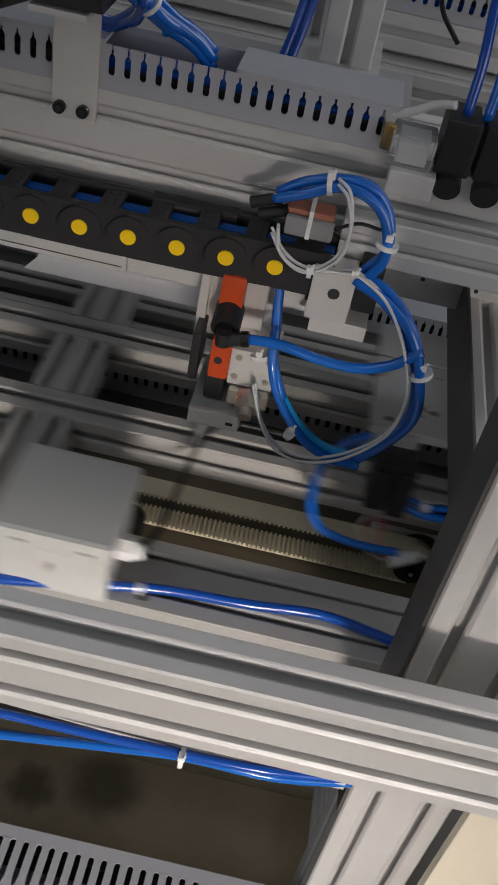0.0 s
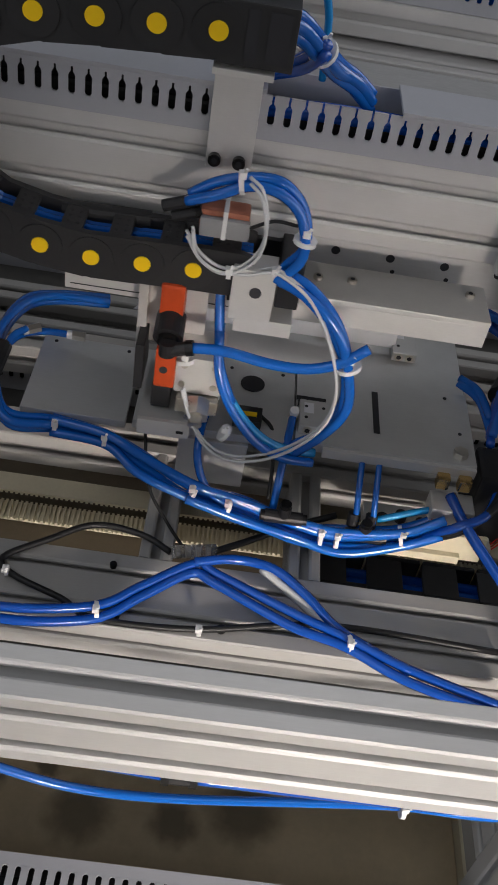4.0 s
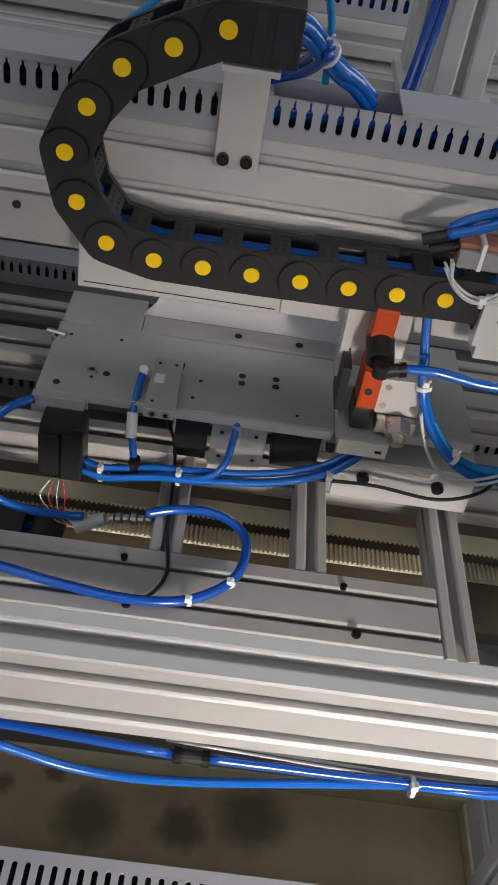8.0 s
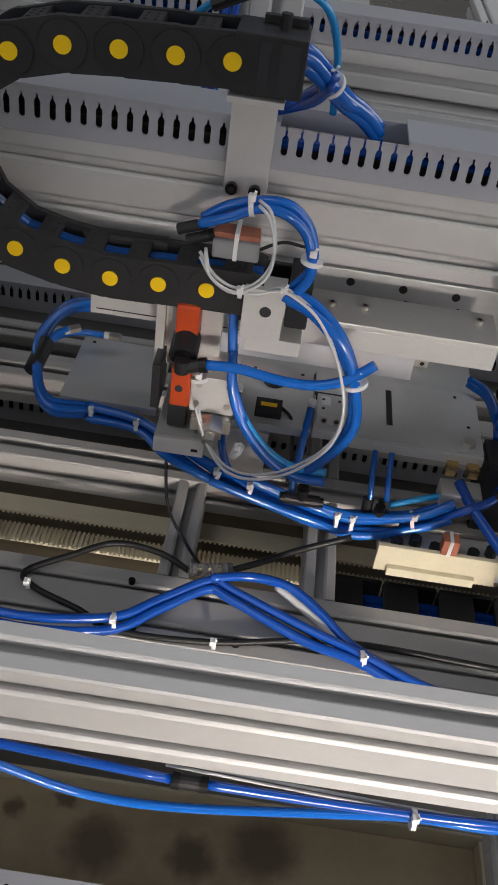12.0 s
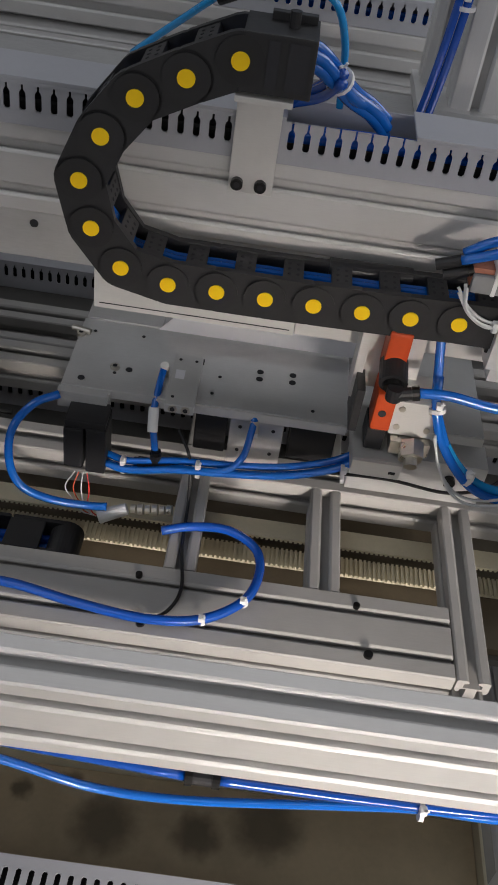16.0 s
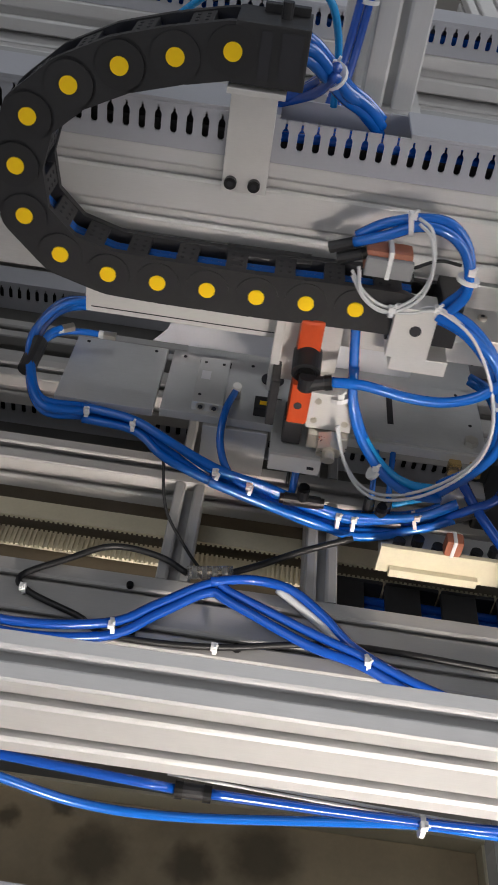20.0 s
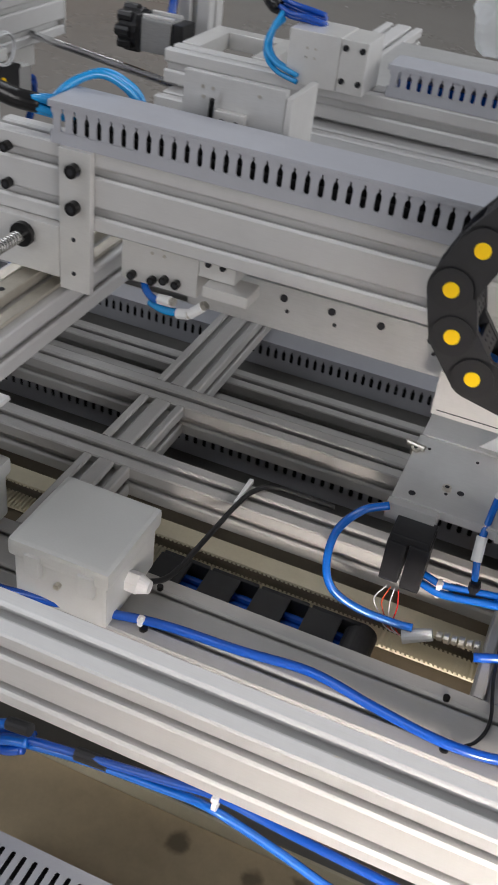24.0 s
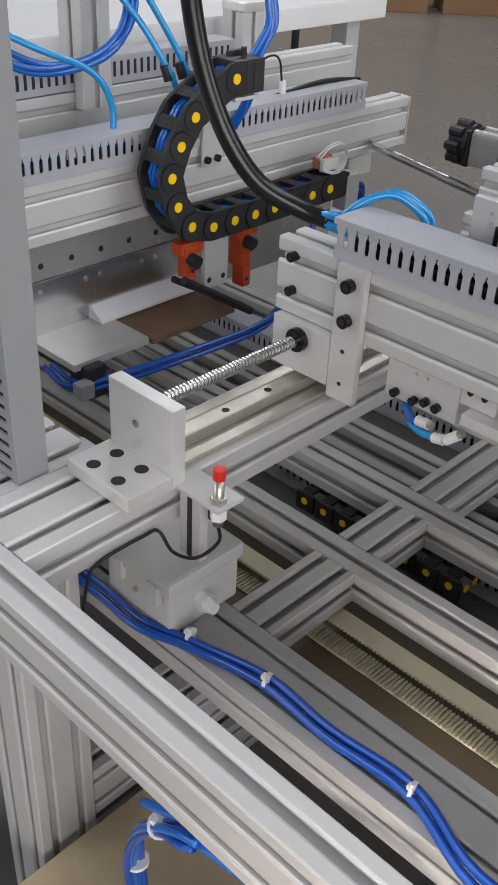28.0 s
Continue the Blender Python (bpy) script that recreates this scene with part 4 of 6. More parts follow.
part("round_opening", rod((0.5615, 0.03, PZ - 0.004), (0.5615, 0.03, PZ + 0.0002), 0.0115, seg=24), DARK, pb)
mini_cylinder(pb, 0.487, 0.517, -0.038, 0.040, PZ - 0.001)
mini_cylinder(pb, 0.606, 0.634, -0.031, 0.006, PZ)
part("guide_slot", box((0.604, 0.016, PZ - 0.001), (0.632, 0.022, PZ + 0.0006)), DARK, pb)
sn = part("optical_sensor", box((0.546, -0.034, PZ - 0.001), (0.572, -0.014, PZ + 0.009), 0.001), BLACK, pb, "small black sensor with yellow label")
part("sensor_label", box((0.551, -0.028, PZ + 0.009), (0.567, -0.022, PZ + 0.0094)), YELLOW, sn)
hose_part(pb, [(0.571, -0.018, PZ + 0.003), (0.583, -0.03, PZ - 0.002), (0.588, -0.05, -0.285), (0.588, -0.075, -0.305)], 0.0018, CABLE_B, name="cable")
dots(pb, [(0.37, 0.05), (0.44, 0.05), (0.75, 0.05), (0.76, 0.0)], 0.0018, PZ)
dots(pb, [(0.47, 0.05), (0.54, 0.05), (0.59, 0.05)], 0.0018, PZ - 0.001)
part("drop_plate", box((0.50, -0.046, -0.325), (0.563, -0.040, PZ - 0.012), 0.001), PLATE_L, pb)
for x in (0.744, 0.764):
    part("brass_block", box((x - 0.007, -0.056, PZ - 0.021), (x + 0.005, -0.046, PZ - 0.008), 0.002), BRASS, pb)
part("cap_nut", rod((0.757, -0.03, PZ), (0.757, -0.03, PZ + 0.006), 0.007, seg=6), NICKEL, pb)
part("guide_block", box((0.735, -0.075, -0.308), (0.775, -0.05, -0.288), 0.002), PLATE_L, pb)
mt = part("motor", box((0.776, -0.055, -0.345), (0.815, -0.01, -0.262), 0.004), BLACK, pb, "black motor block")
for k in range(7):
    hose_part(mt, [(0.815, -0.05 + 0.004 * k, -0.305), (0.822, -0.055 + 0.004 * k, -0.318), (0.817, -0.06 + 0.004 * k, -0.332), (0.808, -0.064 + 0.003 * k, -0.342)], 0.0007, ORANGE if k % 2 else RED, "", 4, 5, "wire")
# tied bundle in front of the plates
line = [(0.388, -0.058, -0.268), (0.437, -0.066, -0.268), (0.47, -0.078, -0.278), (0.515, -0.086, -0.298), (0.565, -0.088, -0.312), (0.617, -0.09, -0.325), (0.66, -0.09, -0.329), (0.715, -0.086, -0.318), (0.75, -0.08, -0.302)]
for k, q in enumerate(bundle(line, 0.004, 4, 0.0070, 3)):
    hose_part(pb, q, 0.0043)
for k, q in enumerate(bundle(line[3:], 0.004, 4, 0.0095, 4)):
    hose_part(pb, q, 0.0043)
left = [(0.388, -0.06, -0.268), (0.352, -0.066, -0.262), (0.332, -0.036, -0.25), (0.322, 0.02, -0.242), (0.334, 0.072, -0.240), (0.36, 0.098, -0.244), (0.41, 0.115, -0.252)]
for k, q in enumerate(bundle(left, 0.004, 3, 0.005, 5)):
    hose_part(pb, q, 0.0041)
hose_part(pb, [(0.326, 0.0, -0.246), (0.34, 0.03, -0.244), (0.36, 0.044, -0.246), (0.385, 0.046, -0.247)], 0.0034)
hose_part(pb, [(0.330, -0.02, -0.246), (0.335, 0.02, -0.240), (0.346, 0.034, -0.238)], 0.0034)
push_fitting(pb, (0.398, 0.046, -0.247), (-1, 0, 0))
push_fitting(pb, (0.356, 0.042, -0.24), (-0.8, -0.6, 0))
part("hose_joint", rod((0.327, -0.03, -0.249), (0.329, 0.012, -0.244), 0.0085, seg=12), BLACK, pb)
for x, y, z, ax in ((0.519, -0.086, -0.299, (1, 0, -0.4)), (0.437, -0.066, -0.269, (1, 0, 0)), (0.392, -0.059, -0.268, (1, 0, 0)), (0.552, -0.088, -0.309, (1, 0, -0.3)), (0.640, -0.090, -0.328, (1, 0, 0)), (0.655, -0.090, -0.329, (1, 0, 0)), (0.713, -0.086, -0.319, (1, 0, 0.3))):
    cable_tie(pb, (x, y, z), ax, 0.0115 if x > 0.5 else 0.0068)
hose_part(pb, [(0.527, -0.012, PZ + 0.01), (0.520, -0.04, PZ + 0.006), (0.519, -0.066, -0.272), (0.53, -0.08, -0.295), (0.55, -0.086, -0.309)], 0.0037)
push_fitting(pb, (0.5275, -0.008, PZ), (0, -0.3, 1))
hose_part(pb, [(0.600, -0.02, PZ + 0.008), (0.5965, -0.05, -0.268), (0.594, -0.075, -0.298), (0.593, -0.083, -0.315)], 0.0037)
push_fitting(pb, (0.6005, -0.014, PZ), (0, -0.3, 1))
tee_fitting(pb, (0.603, -0.092, -0.308))
for x in (0.668, 0.684):
    hose_part(pb, [(x, -0.045, -0.272), (x, -0.068, -0.29), (x + 0.002, -0.08, -0.312)], 0.003)
    part("elbow", rod((x, -0.08, -0.318), (x, -0.076, -0.306), 0.0055, seg=10), BLACK, pb)
tee_fitting(pb, (0.679, -0.088, -0.322))
hose_part(pb, [(0.69, -0.075, -0.312), (0.72, -0.07, -0.302), (0.752, -0.062, -0.296)], 0.0032, CYAN)
for k in range(3):
    hose_part(pb, [(0.735, -0.085, -0.316), (0.76, -0.088, -0.300 + 0.004 * k), (0.785, -0.075, -0.285), (0.80, -0.06 + 0.01 * k, -0.275)], 0.0045, CABLE_B if k < 2 else BLUE_D)
hose_part(pb, [(0.752, -0.058, -0.284), (0.765, -0.085, -0.292), (0.79, -0.12, -0.305), (0.815, -0.155, -0.318), (0.822, -0.195, -0.328), (0.818, -0.225, -0.336)], 0.0052, BLUE_D)

part("clear_plug", rod((0.818, -0.218, -0.337), (0.820, -0.236, -0.342), 0.0068, seg=14), CLEAR, pb, "clear plug on the hose end")
for k in range(2):
    hose_part(pb, [(0.819, -0.228, -0.341), (0.84, -0.226 + 0.006 * k, -0.344), (0.862, -0.212 + 0.005 * k, -0.345), (0.886, -0.200 + 0.004 * k, -0.345)], 0.0022, CABLE_B, name="cable")

vm = thing("valve_manifold", "pale aluminium valve manifold with row of black valve tops", "valve manifold")
on_table.append((vm, 1))
part("body", box((0.684, -0.0915, -0.3495), (0.805, -0.050, -0.336), 0.001), PLATE_L, vm)
part("front_plate", box((0.680, -0.097, -0.3495), (0.796, -0.092, -0.318), 0.0008), CREAM, vm, "cream front plate")
part("lower_lip", box((0.692, -0.103, -0.3495), (0.775, -0.0972, -0.340), 0.0008), CREAM, vm)
for k in range(6):
    x, y = 0.70 + 0.0185 * k, -0.076 + 0.007 * (k % 2)
    v = part("valve_knob", rod((x, y, -0.336), (x, y, -0.327), 0.0058, seg=14), BLACK, vm)
    part("knob_dimple", rod((x, y, -0.327), (x, y, -0.3266), 0.0028, seg=10), DARK, v)
rs = part("reed_sensor", box((0.737, -0.098, -0.318), (0.753, -0.084, -0.300), 0.003), FADED, vm, "faded orange reed sensor tied down")
part("tie_band", box((0.743, -0.0985, -0.3185), (0.7465, -0.0835, -0.2995), 0.0006), WHITE, rs)

lb = thing("air_hose", "blue air hoses bundled along the table's front member", "hose", "table hoses")
on_table.append((lb, 1))
run = [(-0.13, -0.236, -0.342), (-0.089, -0.233, -0.342), (-0.028, -0.235, -0.342), (0.029, -0.219, -0.342), (0.11, -0.200, -0.342), (0.19, -0.204, -0.342), (0.278, -0.200, -0.342), (0.36, -0.232, -0.34), (0.45, -0.219, -0.34), (0.49, -0.193, -0.338), (0.53, -0.163, -0.334), (0.552, -0.172, -0.335), (0.617, -0.201, -0.338), (0.666, -0.216, -0.339), (0.72, -0.240, -0.341), (0.80, -0.262, -0.342)]
for k, q in enumerate(bundle(run, 0.0045, 2, 0.0045, 8)):
    hose_part(lb, q, 0.0043, BLUE_D)
hose_part(lb, [(0.53, -0.160, -0.33), (0.565, -0.150, -0.331), (0.60, -0.154, -0.332), (0.63, -0.176, -0.335), (0.66, -0.205, -0.339), (0.72, -0.236, -0.341)], 0.0045, BLUE_D)
hose_part(lb, [(0.59, -0.152, -0.336), (0.62, -0.176, -0.338), (0.66, -0.208, -0.342), (0.71, -0.236, -0.345)], 0.004, CABLE_G)
for x, y in ((0.455, -0.217), (0.112, -0.2), (0.278, -0.2), (0.668, -0.217), (0.02, -0.212)):
    cable_tie(lb, (x, y, -0.34), (1, 0.2, 0), 0.0085)
cc = thing("sensor_cable", "black sensor cables with clear plug lying on the table", "cable", "table cables")
on_table.append((cc, 1))
hose_part(cc, [(0.655, -0.085, -0.325), (0.61, -0.098, -0.338), (0.573, -0.118, -0.343), (0.545, -0.134, -0.344)], 0.0032, CABLE_B, name="cable")
hose_part(cc, [(0.508, -0.141, -0.344), (0.48, -0.126, -0.343), (0.437, -0.122, -0.343), (0.40, -0.145, -0.344), (0.366, -0.17, -0.346), (0.378, -0.187, -0.346), (0.423, -0.205, -0.346), (0.455, -0.221, -0.346), (0.54, -0.218, -0.346), (0.652, -0.196, -0.346), (0.80, -0.2, -0.346)], 0.003, CABLE_B, name="cable")
hose_part(cc, [(0.468, -0.045, -0.29), (0.478, -0.08, -0.325), (0.50, -0.105, -0.345), (0.518, -0.132, -0.345)], 0.0016, CABLE_B, name="cable")
part("clear_plug", rod((0.508, -0.141, -0.343), (0.548, -0.133, -0.343), 0.0062, seg=12), CLEAR, cc, "clear plastic plug")
for k in range(4):
    part("plug_pin", rod((0.512 + 0.009 * k, -0.140 + 0.0018 * k, -0.343), (0.516 + 0.009 * k, -0.1392 + 0.0018 * k, -0.343), 0.0052, seg=8), NICKEL, cc)
for x, y in ((0.372, -0.184), (0.541, -0.219)):
    cable_tie(cc, (x, y, -0.346), (1, 0.2, 0), 0.0048)

# lower chain under the table
lc = thing("lower_chain", "black drag chain lying on the machine bed under the table", "drag chain")
half_speed.append(lc)
for k in range(4):
    x = 0.147 + 0.0565 * k
    l = part("link", box((x, -0.106, -0.4355), (x + 0.054, -0.101, -0.402), 0.004), CHAIN, lc)
    part("far_side", box((x, -0.063, -0.4355), (x + 0.054, -0.058, -0.402), 0.004), CHAIN, l)
    part("floor", box((x + 0.001, -0.101, -0.4355), (x + 0.055, -0.063, -0.432), 0.001), CHAIN, l)
    part("bridge", box((x - 0.002, -0.101, -0.406), (x + 0.034, -0.063, -0.402), 0.001), CHAIN, l)
    part("front_lip", box((x + 0.034, -0.101, -0.408), (x + 0.0545, -0.096, -0.404), 0.001), CHAIN, l)
    for dy in (-0.073, -0.085):
        part("inner_hose", rod((x - 0.001, dy, -0.418), (x + 0.0555, dy, -0.418), 0.0048, seg=10), BLUE_D, l)

rc = thing("lower_chain", "black drag chain with yellow pins at the back of the bed", "drag chain")
half_speed.append(rc)
for k in range(8):
    x = -0.62 + 0.032 * k
    l = part("link", box((x, 0.105, -0.4195), (x + 0.030, 0.110, -0.392), 0.003), CHAIN, rc)
    part("far_side", box((x, 0.150, -0.4195), (x + 0.030, 0.155, -0.392), 0.003), CHAIN, l)
    part("bridge", box((x + 0.006, 0.110, -0.396), (x + 0.022, 0.150, -0.392), 0.001), CHAIN, l)
    part("pin_dot", rod((x + 0.015, 0.1042, -0.404), (x + 0.015, 0.1055, -0.404), 0.005, seg=14), YELLOW, l)
for k in range(3):
    y = 0.112 + 0.018 * k
    part("end_pin", rod((-0.3625, y, -0.400), (-0.361, y, -0.400), 0.005, seg=14), YELLOW, rc)

part("bend", rod((0.372, -0.106, -0.4195), (0.372, -0.058, -0.4195), 0.017, seg=28), CHAIN, lc)
part("bend_pin", rod((0.372, -0.1072, -0.4195), (0.372, -0.106, -0.4195), 0.006, seg=14), BOLT, lc)

# ---- gripper carriage ----
cg = thing("gripper_carriage", "chain carriage with aluminium block, tied sensor and looped hoses", "gripper")
on_carriage.append(cg)
part("back_plate", box((0.595, -0.018, -0.118), (0.78, -0.012, -0.088), 0.001), BLACK, cg)
part("damper", rod((0.585, -0.024, -0.086), (0.655, -0.022, -0.086), 0.009, seg=18), BLACK, cg, "black damper cylinder")
part("damper_rod", rod((0.655, -0.022, -0.086), (0.676, -0.022, -0.086), 0.003, seg=10), BRASS, cg)
part("chain_mount", box((0.7230, -0.062, -0.122), (0.7290, -0.02, -0.078), 0.001), BLACK, cg)
bk = part("mount_block", box((0.7255, -0.072, -0.1315), (0.7595, -0.046, -0.085), 0.001), PLATE_L, cg)
part("bore", rod((0.7445, -0.0725, -0.1045), (0.7445, -0.06, -0.1045), 0.0048, seg=20), DARK, bk)
part("mount_foot", box((0.7310, -0.068, -0.146), (0.7780, -0.03, -0.132), 0.001), PLATE_L, cg)
part("cover", box((0.7610, -0.062, -0.122), (0.7800, -0.02, -0.078), 0.002), BLACK, cg)
hg = thing("clamp_gripper", "gripper unit with orange clamp lever, valve block and foot plate", "gripper")
on_head.append(hg)
part("side_plate", box((0.623, -0.046, -0.200), (0.631, -0.02, -0.108), 0.001), PLATE_L, hg)
part("clamp_plate", box((0.631, -0.040, -0.19), (0.680, -0.030, -0.104), 0.001), PLATE_L, hg)
og = part("clamp_lever", box((0.6425, -0.068, -0.158), (0.6620, -0.042, -0.112), 0.003), ORANGE, hg, "orange plastic clamp lever")
part("lever_foot", box((0.6435, -0.078, -0.208), (0.6610, -0.046, -0.168), 0.003), ORANGE, og)
part("foot_hole", rod((0.651, -0.0785, -0.189), (0.651, -0.07, -0.189), 0.0035, seg=14), DARK, og)
part("knob", rod((0.6525, -0.082, -0.153), (0.6525, -0.060, -0.146), 0.0122, seg=24), BLACK, og, "black round knob")
part("knob_ring", rod((0.6525, -0.086, -0.1545), (0.6525, -0.082, -0.153), 0.0085, seg=20), BOLT, og)
part("black_foot", box((0.6425, -0.076, -0.232), (0.6590, -0.046, -0.208), 0.002), BLACK, hg)
part("black_rail", box((0.626, -0.072, -0.218), (0.6335, -0.03, -0.172), 0.001), BLACK, hg)
eb = part("elbow", rod((0.6535, -0.092, -0.149), (0.6535, -0.092, -0.161), 0.0068, seg=14), BLACK, hg)
part("elbow_arm", rod((0.6535, -0.092, -0.157), (0.668, -0.092, -0.1525), 0.0062, seg=14, r2=0.0056), BLACK, eb)
part("elbow_collar", rod((0.668, -0.092, -0.1525), (0.674, -0.092, -0.151), 0.0066, seg=14), BOLT, eb)
vbk = part("valve_block", box((0.661, -0.074, -0.213), (0.700, -0.032, -0.176), 0.001), PLATE_L, hg)
for p in ((0.668, -0.184), (0.694, -0.183), (0.667, -0.204), (0.694, -0.204)):
    part("socket_screw", rod((p[0], -0.0748, p[1]), (p[0], -0.07, p[1]), 0.003, seg=12), NICKEL, vbk)
part("nut_bracket", box((0.664, -0.082, -0.229), (0.700, -0.050, -0.214), 0.002), NICKEL, hg)
nt_ = part("hex_nut", rod((0.683, -0.094, -0.222), (0.683, -0.080, -0.216), 0.0115, seg=6), NICKEL, hg)
part("stud", rod((0.683, -0.101, -0.225), (0.683, -0.092, -0.221), 0.006, seg=14), NICKEL, nt_)
part("foot_plate", box((0.634, -0.088, -0.250), (0.680, -0.01, -0.234), 0.001), PLATE, hg)
part("foot_front", box((0.634, -0.092, -0.2505), (0.679, -0.088, -0.234), 0.0006), PLATE_L, hg)
part("foot_mark", box((0.668, -0.0924, -0.245), (0.674, -0.092, -0.242)), DARK, hg)
# sensor tied on top
ss = part("reed_sensor", box((0.694, -0.056, -0.066), (0.732, -0.036, -0.048), 0.004), FADED, cg, "orange and grey reed sensor tied on top")
part("sensor_side", box((0.695, -0.062, -0.068), (0.733, -0.056, -0.052), 0.003), DUCT_D, ss)
part("tie_band", box((0.712, -0.0625, -0.0685), (0.7155, -0.0355, -0.0445), 0.0006), WHITE, ss)
for x, z in ((0.676, -0.048), (0.684, -0.056)):
    part("push_joint", rod((x - 0.010, -0.05, z - 0.006), (x + 0.008, -0.052, z + 0.002), 0.0047, seg=12), BLACK, cg)
    part("joint_ring", rod((x + 0.008, -0.052, z + 0.002), (x + 0.012, -0.052, z + 0.004), 0.0052, seg=12), BOLT, cg)
over = [(0.684, -0.055, -0.042), (0.705, -0.058, -0.028), (0.73, -0.06, -0.018), (0.752, -0.062, -0.02), (0.770, -0.064, -0.036), (0.776, -0.066, -0.062), (0.766, -0.064, -0.084), (0.762, -0.062, -0.092)]
for k, q in enumerate(bundle(over, 0.004, 2, 0.0042, 11)):
    hose_part(cg, q, 0.0042)
ring = [(0.758, -0.066, -0.088), (0.785, -0.075, -0.095), (0.810, -0.085, -0.115), (0.827, -0.09, -0.147), (0.833, -0.09, -0.19), (0.822, -0.085, -0.226), (0.80, -0.08, -0.258)]
for k, q in enumerate(bundle(ring, 0.004, 3, 0.0052, 12)):
    hose_part(cg, q, 0.0043)
hose_part(hg, [(0.673, -0.092, -0.151), (0.700, -0.093, -0.149), (0.735, -0.095, -0.153), (0.765, -0.096, -0.152), (0.790, -0.096, -0.142), (0.810, -0.094, -0.125)], 0.0046)
down = [(0.688, -0.045, -0.118), (0.692, -0.06, -0.15), (0.697, -0.075, -0.178), (0.711, -0.085, -0.208), (0.735, -0.09, -0.236), (0.762, -0.09, -0.252), (0.79, -0.085, -0.258)]
for k, q in enumerate(bundle(down[1:], 0.004, 2, 0.004, 13)):
    hose_part(hg, q, 0.0042, BLUE if k else CYAN)
hose_part(hg, down[:4], 0.0042)
for n_, q in enumerate(bundle([(0.69, -0.066, -0.06), (0.695, -0.068, -0.078), (0.712, -0.07, -0.088), (0.735, -0.07, -0.089), (0.752, -0.07, -0.084), (0.765, -0.074, -0.084), (0.788, -0.082, -0.098), (0.810, -0.095, -0.13), (0.822, -0.10, -0.17), (0.816, -0.10, -0.208), (0.79, -0.10, -0.240), (0.758, -0.10, -0.256), (0.73, -0.10, -0.252), (0.71, -0.097, -0.228), (0.698, -0.09, -0.196)], 0.001, 2, 0.0026, 21)):
    hose_part(cg, q, 0.0014, CABLE_G, "pale grey signal wire", 6, 6, "wire")
for n_, q in enumerate(bundle([(0.728, -0.062, -0.016), (0.738, -0.07, -0.022), (0.744, -0.075, -0.045), (0.742, -0.075, -0.068), (0.73, -0.072, -0.084), (0.715, -0.07, -0.090), (0.698, -0.068, -0.082), (0.686, -0.064, -0.066)], 0.001, 2, 0.0022, 22)):
    hose_part(cg, q, 0.0014, CABLE_G, "pale grey signal wire", 6, 6, "wire")
hose_part(cg, [(0.733, -0.06, -0.056), (0.75, -0.062, -0.046), (0.768, -0.06, -0.048)], 0.0014, CABLE_B, name="wire")
for p, ax, r in (((0.722, -0.06, -0.020), (1, 0, 0.2), 0.0095), ((0.775, -0.066, -0.056), (0.1, 0, 1), 0.0095), ((0.827, -0.09, -0.148), (0.3, 0, -1), 0.0115), ((0.697, -0.076, -0.178), (0.2, -0.3, -1), 0.0075), ((0.738, -0.09, -0.238), (1, 0, -0.7), 0.0085), ((0.722, -0.07, -0.092), (1, 0, 0), 0.004), ((0.757, -0.07, -0.086), (1, 0, 0), 0.004)):
    cable_tie(cg, p, ax, r)

# ---- behind the gantry beam ----
bb = thing("rear_beam", "anodised aluminium rear beam with slotted face", "beam", "gantry beams")
profile("extrusion", "x", -0.078, 1.3, 0.38, -0.0295, 0.04, 0.040, parent=bb, mat=ANOD_X)
profile("lower_extrusion", "x", -0.07, 1.3, 0.36, -0.075, 0.08, 0.04, parent=bb, mat=ANOD_X)
cable_duct("cable_duct", "x", 0.205, 86, 0.0125, 0.003, 0.363, 0.05, 1, "grey slotted cable duct on the rear beam", 0.027, -0.009, BLUE_D)
rb = thing("rear_post", "anodised slotted aluminium post standing behind the gantry beam", "post")
profile("extrusion", "z", -0.018, 0.8, 0.711, 0.21, 0.05, 0.04, parent=rb, mat=ANOD_Z)
profile("thin_extrusion", "z", -0.018, 0.8, 0.676, 0.262, 0.03, 0.03, parent=rb, mat=ANOD_Z, pitch=0.03)
part("base_plate", box((0.655, 0.18, -0.029), (0.745, 0.285, -0.018), 0.001), PLATE, rb)
on_carriage.append(rb)
rl = thing("rear_shelf", "grey aluminium shelf plate between the beams", "plate")
part("plate", box((0.10, 0.055, -0.035), (0.78, 0.24, -0.030), 0.001), ANOD_D, rl)
for k, y in enumerate((0.09, 0.15)):
    profile("support_rail", "x", -0.06, 1.25, y, -0.058, 0.04, 0.04, parent=rl, mat=ANOD_X)
ab = thing("stop_block", "aluminium stop bracket with screws on the gantry beam", "bracket")
part("back_plate", box((0.084, 0.070, -0.029), (0.185, 0.078, 0.058), 0.001), PLATE, ab)
part("side_plate", box((0.1855, 0.070, -0.029), (0.1915, 0.140, 0.052), 0.001), PLATE_L, ab)
part("angle_piece", box((0.120, 0.062, 0.009), (0.150, 0.0695, 0.030), 0.001), PLATE_L, ab)
for x in (0.128, 0.142):
    cap_screw(ab, (x, 0.062, 0.020), (0, -1, 0), 0.0034, 0.002)
for x, z in ((0.104, 0.046), (0.114, 0.046), (0.105, 0.037), (0.160, 0.048)):
    part("tapped_hole", rod((x, 0.0694, z), (x, 0.072, z), 0.0018, seg=10), NICKEL, ab)
part("lever_screw", rod((0.114, 0.066, 0.010), (0.119, 0.058, 0.040), 0.0024, seg=10), BOLT, ab)
